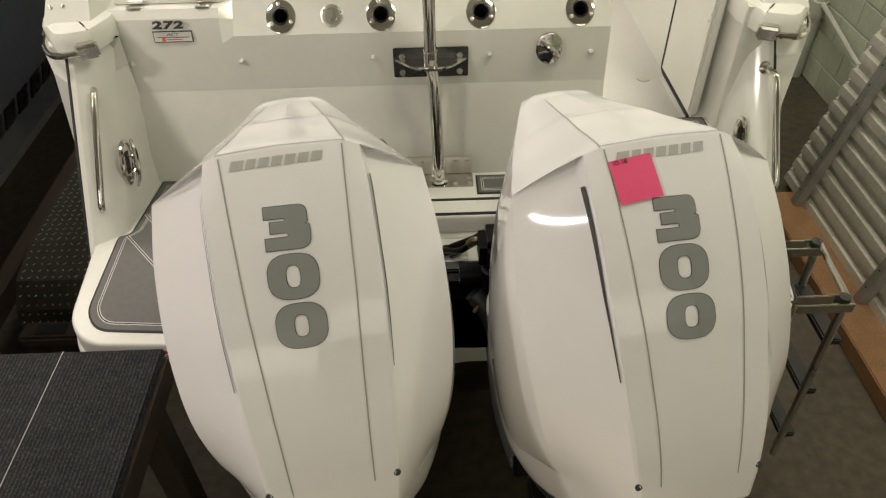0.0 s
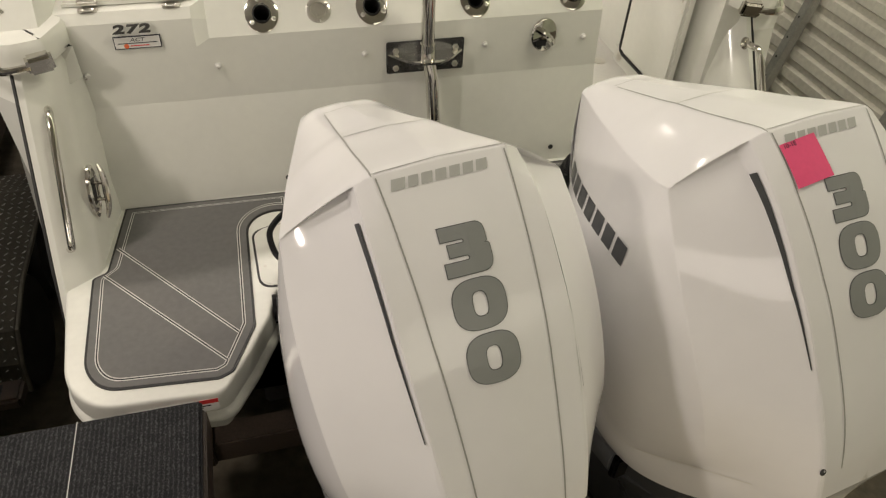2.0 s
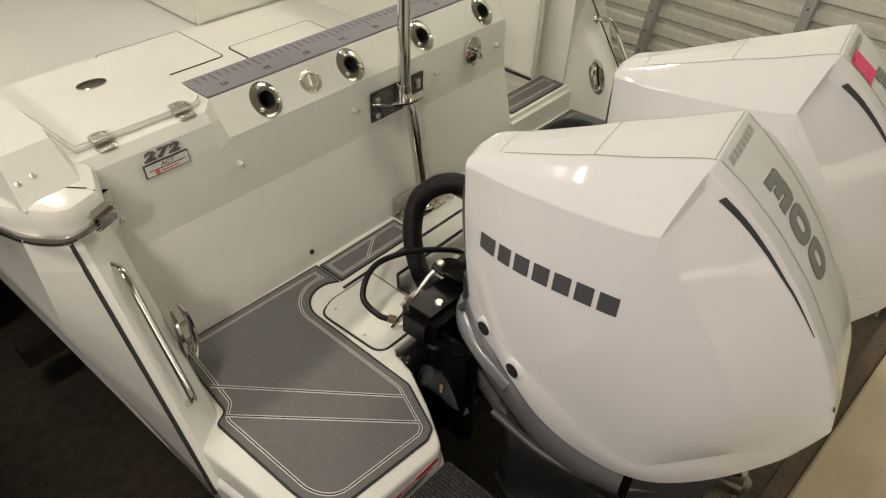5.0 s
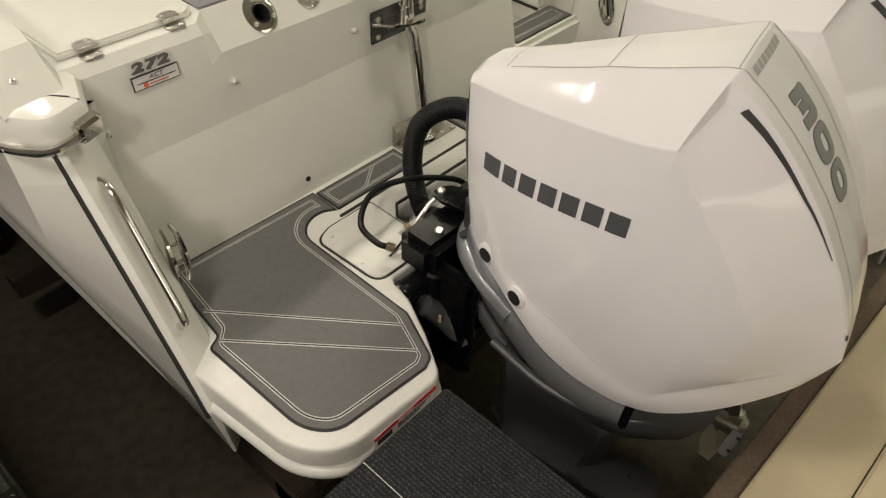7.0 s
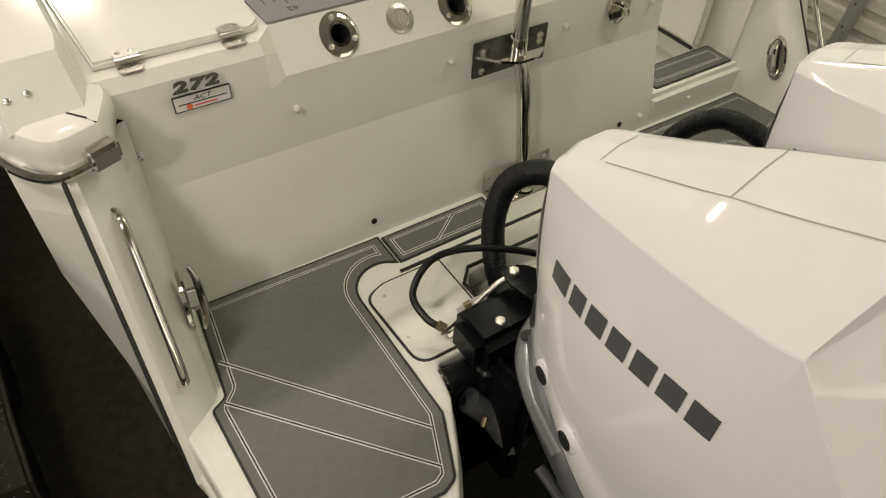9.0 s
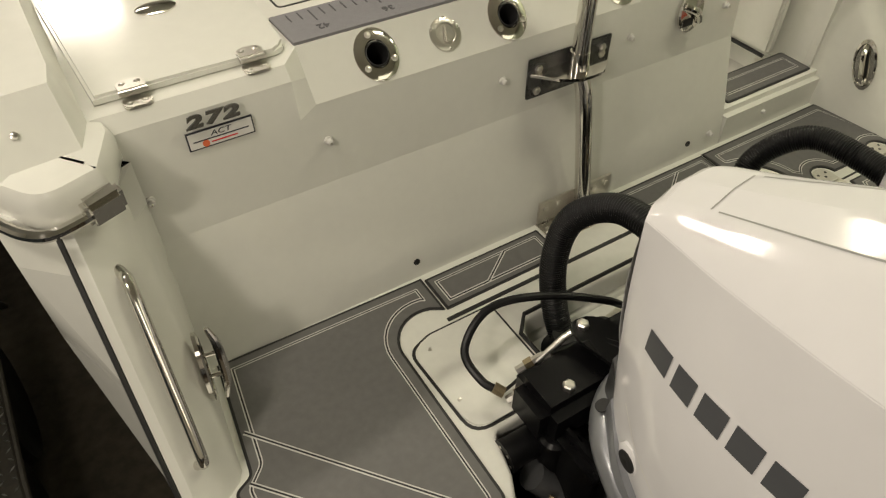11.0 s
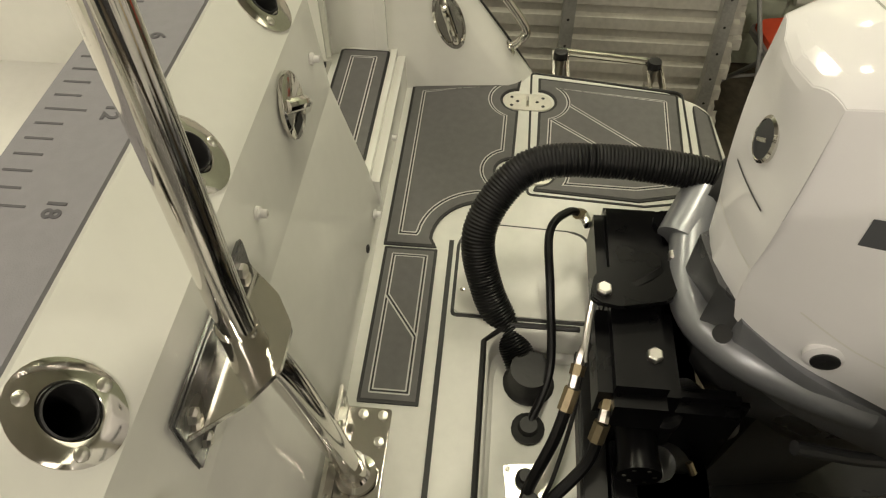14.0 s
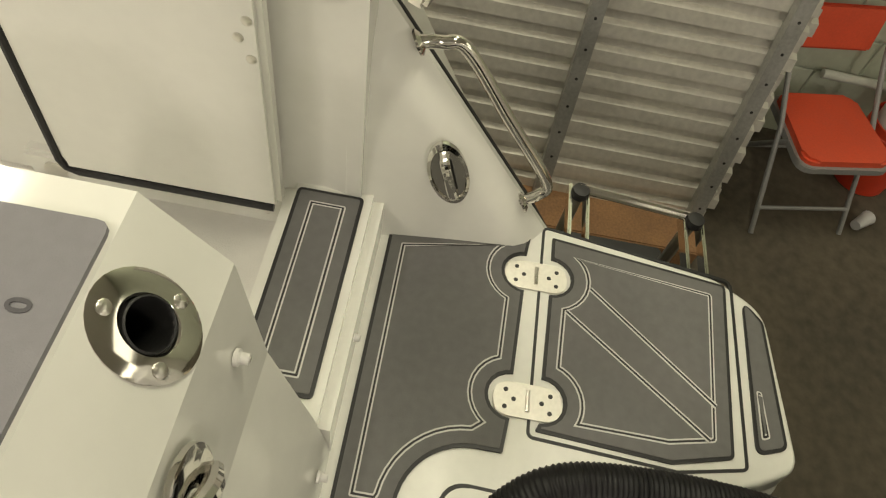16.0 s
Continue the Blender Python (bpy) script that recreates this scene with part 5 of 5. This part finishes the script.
for x in (-0.075, 0.055):
    gp = thing("gland_plate", "small stainless deck plate with black cable glands", "deck plate", "gland plates", at=pose(x, 4.79, 1.155, 0, 0, 8))
    part("plate", prism(shaped([(-0.05, -0.038, 0.006), (0.05, -0.038, 0.006), (0.05, 0.038, 0.006), (-0.05, 0.038, 0.006)]), 0, 0.004, 0.001), STEEL, gp)
    for k in (-0.022, 0.02):
        part("gland", turned([(0.019, 0.003), (0.019, 0.014), (0.014, 0.018), (0.013, 0.028)], 14, pose(k, 0, 0)), BLACK, gp, smooth=True)
    for px, py in ((-0.042, -0.03), (0.042, -0.03), (0.042, 0.03), (-0.042, 0.03)):
        part("screw", turned([(0.005, 0.004), (0.005, 0.006), (0.001, 0.0065)], 8, pose(px, py, 0)), STEEL, gp)

# ---- stands beside the boat ----


def landing():
    ob = thing("carpeted_landing", "landing with ribbed charcoal carpet on brown steel legs", "work platform", at=pose(0, 0, 0))
    part("carpet", box(-2.6, 2.4, 1.288, -0.782, 4.262, 1.312, 0.006), CARPET, ob, "ribbed charcoal carpet tiles")
    part("carpet_joint", box(-1.0645, 2.4, 1.30, -1.0625, 4.26, 1.3122), LINE, ob)
    part("frame", box(-2.59, 2.41, 1.20, -0.775, 4.25, 1.288, 0.005), BROWNSTEEL, ob)
    for x in (-0.85, -2.5):
        for y in (2.5, 4.15):
            part("leg", box(x - 0.04, y - 0.04, 0, x + 0.04, y + 0.04, 1.2, 0.004), BROWNSTEEL, ob)
    part("brace", box(-0.88, 2.5, 0.55, -0.84, 4.15, 0.62, 0.004), BROWNSTEEL, ob)
    part("brace", box(-2.5, 4.13, 0.55, -0.85, 4.17, 0.62, 0.004), BROWNSTEEL, ob)
    return ob


landing()


def boards():
    ob = thing("board_platform", "cream boards on a weathered timber frame behind the engines", "work platform", at=pose(0.3, 3.585, 0, 0, 0, -3.5))
    for i in range(6):
        part("board", box(-0.95, -0.232 - 0.205 * i, 1.082, 0.65, -0.032 - 0.205 * i, 1.105, 0.006), CREAM, ob)
    part("edge_timber", box(-0.95, -0.03, 0.96, 0.66, 0.03, 1.10, 0.006), OLDWOOD, ob)
    for x in (-0.49,):
        lb = part("angle_plate", box(x - 0.05, 0.03, 0.99, x + 0.05, 0.085, 1.0, 0.002), GREYSTEEL, ob, "grey steel angle plate")
        box_b = box(x - 0.05, 0.03, 0.93, x + 0.05, 0.037, 0.99, 0.002)
        part("plate_flange", box_b, GREYSTEEL, lb)
        for dx in (-0.028, 0.028):
            part("plate_hole", turned([(0.006, 0), (0.006, 0.0006)], 10, pose(x + dx, 0.06, 1.0)), BLACK, lb)
    part("joist", box(-0.95, -1.25, 0.98, 0.65, -1.19, 1.08, 0.004), OLDWOOD, ob)
    for x in (-0.9, 0.6):
        for y in (-1.2, -0.06):
            part("post", box(x - 0.04, y - 0.04, 0, x + 0.04, y + 0.04, 0.98, 0.004), OLDWOOD, ob)
    return ob


boards()

# ---- shutters, chair, buckets along the east wall ----
LEAN_K = 0.2


def shutters():
    ob = thing("shutter_stack", "stack of corrugated aluminium shutter panels leaning on a timber", "shutter panels", at=pose(2.25, 0, 0.10, 0, math.degrees(math.atan(LEAN_K)), 0))
    for layer in range(4):
        bm = bmesh.new()
        pitch, rows = 0.105, 24
        y0, y1 = 3.86 + 0.03 * (layer % 2) - 0.02 * layer, 6.55 + 0.05 * layer
        x = 0.03 + layer * 0.045
        verts = []
        for i in range(rows):
            z = i * pitch
            for dx, dz in ((0, 0.0), (0, 0.05), (0.028, 0.062), (0.028, 0.093)):
                verts.append((x + dx, z + dz))
        ragged = [y0 + random.uniform(-0.035, 0.02) for _ in range(rows)]
        a = [bm.verts.new((p, ragged[i // 4], q)) for i, (p, q) in enumerate(verts)]
        b = [bm.verts.new((p, y1, q)) for p, q in verts]
        c = [bm.verts.new((p + 0.004, ragged[i // 4], q)) for i, (p, q) in enumerate(verts)]
        d = [bm.verts.new((p + 0.004, y1, q)) for p, q in verts]
        for i in range(len(verts) - 1):
            bm.faces.new((a[i], a[i + 1], b[i + 1], b[i]))
            bm.faces.new((c[i], d[i], d[i + 1], c[i + 1]))
            bm.faces.new((a[i], c[i], c[i + 1], a[i + 1]))
        part("shutter_panel", bm, ALU, ob)
    for y in (3.93, 4.60, 5.45, 6.28):
        st = box(-0.03, y - 0.028, 0, 0.028, y + 0.028, 2.6, 0.003)
        s = part("stud", st, GALV, ob, "galvanised angle stud")
        for k in range(20):
            part("hole", turned([(0.006, 0), (0.006, 0.001)], 8, basis((-0.0305, y, 0.1 + 0.12 * k), (0, 1, 0), (-1, 0, 0))), BLACK, s)
    return ob


shutters()
tb = thing("timber_beam", "raw timber beam lying on the concrete floor", "timber", at=pose(2.25, 0, 0))
part("beam", box(-0.17, 3.9, 0, 0.20, 6.40, 0.10, 0.006), WOOD, tb)


def chair(m):
    ob = thing("folding_chair", "grey steel folding chair with orange-red vinyl seat and back", "chair", at=m)
    part("seat", prism(fillet([(-0.20, -0.20, 0.06), (0.20, -0.20, 0.06), (0.18, 0.20, 0.05), (-0.18, 0.20, 0.05)], 6), 0.425, 0.455, 0.012), REDVINYL, ob, "orange-red vinyl seat pad", True)
    part("seat_pan", prism(fillet([(-0.215, -0.215, 0.07), (0.215, -0.215, 0.07), (0.195, 0.215, 0.05), (-0.195, 0.215, 0.05)], 6), 0.395, 0.425, 0.004), GREYSTEEL, ob, smooth=True)
    back = box(-0.19, -0.012, 0, 0.19, 0.012, 0.20, 0.012, m=pose(0, 0.30, 0.62, -12, 0, 0))
    part("backrest", back, REDVINYL, ob, "orange-red vinyl backrest", True)
    part("back_frame", tube(spline([(-0.215, 0.0, 0.40), (-0.215, 0.20, 0.62), (-0.21, 0.33, 0.80), (-0.12, 0.35, 0.85), (0.12, 0.35, 0.85), (0.21, 0.33, 0.80), (0.215, 0.20, 0.62), (0.215, 0.0, 0.40)], 6), 0.012, 10), GREYSTEEL, ob, smooth=True)
    for s in (-1, 1):
        part("leg", tube([(s * 0.215, 0.02, 0.42), (s * 0.22, -0.23, 0.0)], 0.012, 10), GREYSTEEL, ob, smooth=True)
        part("leg", tube([(s * 0.20, -0.06, 0.42), (s * 0.205, 0.30, 0.0)], 0.012, 10), GREYSTEEL, ob, smooth=True)
    part("crossbar", tube([(-0.218, -0.17, 0.11), (0.218, -0.17, 0.11)], 0.009, 8), GREYSTEEL, ob)
    part("crossbar", tube([(-0.205, 0.22, 0.10), (0.205, 0.22, 0.10)], 0.009, 8), GREYSTEEL, ob)
    return ob


chair(pose(2.61, 3.43, 0, 0, 0, -78))


def bucket(m, mat, label):
    ob = thing("bucket", label, "bucket", "stacked buckets", at=m)
    b = part("pail", turned([(0.125, 0), (0.13, 0.005), (0.145, 0.30), (0.153, 0.302), (0.153, 0.33), (0.149, 0.335), (0.149, 0.37), (0.14, 0.37), (0.135, 0.33), (0.12, 0.01), (0.001, 0.01)], 28), mat, ob, smooth=True)
    part("handle", tube(spline([(-0.155, 0, 0.32), (-0.13, -0.11, 0.24), (0, -0.17, 0.19), (0.13, -0.11, 0.24), (0.155, 0, 0.32)], 6), 0.003, 6), STEEL, ob)
    return ob


bk = bucket(pose(2.83, 2.99, 0), REDPLASTIC, "red-orange plastic bucket standing under a white one")
bk2 = bucket(pose(2.83, 2.985, 0.33, 0, 0, 20), WHITEPLASTIC, "white plastic bucket with red print, nested on a red one")
for a0, a1, z0, z1, mt in ((190, 235, 0.19, 0.28, RED), (150, 180, 0.20, 0.27, RED), (240, 262, 0.10, 0.16, RED), (160, 225, 0.08, 0.14, GREYSTEEL)):
    rows = []
    for z in (z0, z1):
        r = 0.131 + (z - 0.005) / 0.295 * 0.015 + 0.001
        rows.append([(r * math.cos(radians(a0 + (a1 - a0) * k / 8)), r * math.sin(radians(a0 + (a1 - a0) * k / 8)), z) for k in range(9)])
    part("print_patch", loft(rows, closed=False), mt, bk2)
cup = thing("plastic_cup", "clear plastic cup lying on the concrete floor", "cup", at=pose(2.47, 3.10, 0.035, 90, 0, 40))
part("cup_wall", turned([(0.024, 0), (0.034, 0.10), (0.036, 0.10), (0.033, 0.099), (0.023, 0.002), (0.001, 0.002)], 18), CLEARPLASTIC, cup, smooth=True)

# pipes on the block wall
pp = thing("wall_pipe", "pale painted water pipe with elbows on the block wall", "pipe", at=pose(0, 0, 0))
part("riser", tube([(2.99, 8.05, 0), (2.99, 8.05, 2.6)], 0.05, 16), PIPE, pp, smooth=True)
part("run", tube([(2.99, 8.05, 0.62), (2.99, 7.0, 0.40), (2.99, 6.6, 0.38)], 0.018, 10), PIPE, pp, smooth=True)
part("collar", tube([(2.99, 8.05, 0.5), (2.99, 8.05, 0.62)], 0.065, 16), PIPE, pp, smooth=True)
pq = thing("wall_pipe", "pale painted pipe with valve at the foot of the block wall", "pipe", at=pose(0, 0, 0))
part("riser", tube([(2.98, 2.35, 0), (2.98, 2.33, 1.2)], 0.03, 14), PIPE, pq, smooth=True)
part("run", tube([(2.98, 2.33, 0.42), (2.98, 3.4, 0.44)], 0.022, 12), PIPE, pq, smooth=True)
part("tee", tube([(2.98, 2.33, 0.36), (2.98, 2.33, 0.48)], 0.042, 14), PIPE, pq, smooth=True)

# ---- the neighbouring boat on its trailer ----
nb = thing("neighbour_boat", "blue-grey boat with a pale grey bottom, on a trailer", "boat", at=pose(0, 0, 0))
nh = loft([[(-1.74 - t, y, 1.72), (-1.78 - t, y, 1.62), (-1.84 - t, y, 1.40), (-2.0 - t, y, 0.93), (-4.0, y, 0.93), (-4.3, y, 1.72)] for y, t in ((4.30, 0.05), (4.45, 0.0), (7.0, 0.0), (11.0, 0.3))])
part("topside", nh, BLUEHULL, nb, smooth=True)
part("bottom", loft([[(-2.0, y, 0.93), (-2.03, y, 0.86), (-2.3, y, 0.62), (-3.0, y, 0.35), (-4.0, y, 0.92)] for y in (4.32, 7.0, 11.0)]), GREYHULL, nb)
part("rub_rail", tube([(-1.77, 4.33, 1.70), (-1.735, 4.45, 1.70), (-1.735, 7.0, 1.70), (-2.03, 11.0, 1.70)], 0.02, 8), BLACK, nb)
for k, (y, w) in enumerate(((5.50, 0.09), (5.62, 0.09), (5.75, 0.10), (5.89, 0.10), (6.04, 0.10), (6.18, 0.09), (6.31, 0.06), (6.42, 0.10))):
    part("name_block", moved(box(0, -0.055, 0, w, 0.055, 0.006), basis((-1.918, y, 1.165), (0, 1, 0), (1, 0, -0.34)) ), GLOSSBLACK, nb)


def trailer():
    ob = thing("boat_trailer", "boat trailer with a diamond tread plate fender", "trailer", at=pose(0, 0, 0))
    pts = [(5.20, 0.34), (5.24, 0.46), (5.33, 0.56), (5.55, 0.61), (6.2, 0.61), (6.45, 0.54), (6.6, 0.35)]
    fen = loft([[(-1.62, y, z), (-1.95, y, z), (-1.95, y, z - 0.012), (-1.62, y, z - 0.012)] for y, z in pts])
    f = part("fender", fen, TREAD, ob, "diamond tread plate fender")
    part("fender_rib", tube([(-1.62, y, z) for y, z in pts], 0.012, 8), TREAD, f)
    tp = bmesh.new()
    for (ya, za), (yb, zb) in zip(pts, pts[1:]):
        seg = math.hypot(yb - ya, zb - za)
        n = int(seg / 0.035)
        slope = math.degrees(math.atan2(zb - za, yb - ya))
        for k in range(n):
            for q in range(9):
                t = (k + 0.5) / n
                mm = pose(-1.64 - 0.036 * q, ya + (yb - ya) * t, za + (zb - za) * t, slope, 0, 45 if (k + q) % 2 else -45)
                vs = [tp.verts.new(mm @ Vector(v)) for v in ((-0.013, 0, 0), (0, -0.0035, 0), (0.013, 0, 0), (0, 0.0035, 0), (-0.006, 0, 0.003), (0.006, 0, 0.003))]
                for quad in ((0, 1, 5, 4), (1, 2, 5), (2, 3, 4, 5), (3, 0, 4)):
                    tp.faces.new([vs[g] for g in quad])
    tagged(part("tread_pattern", tp, GALV, f, "raised diamond tread"), kind="stuff")
    stp = part("step_box", box(-1.88, 5.06, 0.40, -1.60, 5.17, 0.46, 0.012), BROWNSTEEL, ob)
    part("step_pad", box(-1.81, 5.085, 0.4605, -1.67, 5.145, 0.464, 0.001), BLACK, stp)
    for y in (5.60, 6.18):
        part("tyre", moved(turned([(0.16, -0.09), (0.25, -0.10), (0.275, -0.06), (0.275, 0.06), (0.25, 0.10), (0.16, 0.09)], 28), pose(-1.78, y, 0.275, 0, 90, 0)), BLACK, ob, smooth=True)
    part("frame_rail", box(-2.10, 4.9, 0.40, -2.02, 9.0, 0.52, 0.006), BROWNSTEEL, ob)
    return ob


trailer()


# Assumed trailer, unseen, added to darken the space under the hull.
def own_trailer():
    ob = thing("boat_trailer", "black steel boat trailer, assumed and unseen, under the white hull", "trailer", at=pose(0, 0, 0))
    for s in (-1, 1):
        part("bunk", box(s * 0.62 - 0.07, 4.85, 0.44, s * 0.62 + 0.07, 9.0, 0.56, 0.01), BLACK, ob)
        part("frame_rail", box(s * 0.95 - 0.05, 4.7, 0.30, s * 0.95 + 0.05, 9.0, 0.44, 0.008), BROWNSTEEL, ob)
        for y in (7.3, 8.1):
            part("tyre", moved(turned([(0.16, -0.09), (0.31, -0.10), (0.335, -0.06), (0.335, 0.06), (0.31, 0.10), (0.16, 0.09)], 24), pose(s * 1.15, y, 0.335, 0, 90, 0)), BLACK, ob, smooth=True)
    part("cross_member", box(-1.0, 4.72, 0.30, 1.0, 4.82, 0.42, 0.006), BROWNSTEEL, ob)
    part("cross_member", box(-1.2, 6.4, 0.28, 1.2, 6.5, 0.40, 0.006), BROWNSTEEL, ob)
    return ob


own_trailer()


# painted blocks of the east wall, last
def blocks():
    bm = bevel(box(-0.012, -0.1965, 0, 0.0, 0.1965, 0.192), 0.005, 1)
    me = bpy.data.meshes.new("block")
    bm.to_mesh(me)
    bm.free()
    me.materials.append(WALLBLOCK)
    for y0, y1, rows in ((5.6, 10.0, 9), (1.4, 4.6, 8)):
        for r in range(rows):
            for k in range(int((y1 - y0) / 0.4)):
                ob = new("block", me)
                ob.parent = wall_east
                ob.location = (3.06, y0 + 0.4 * k + (0.2 if r % 2 else 0.0), 0.2 * r + 0.004)


blocks()
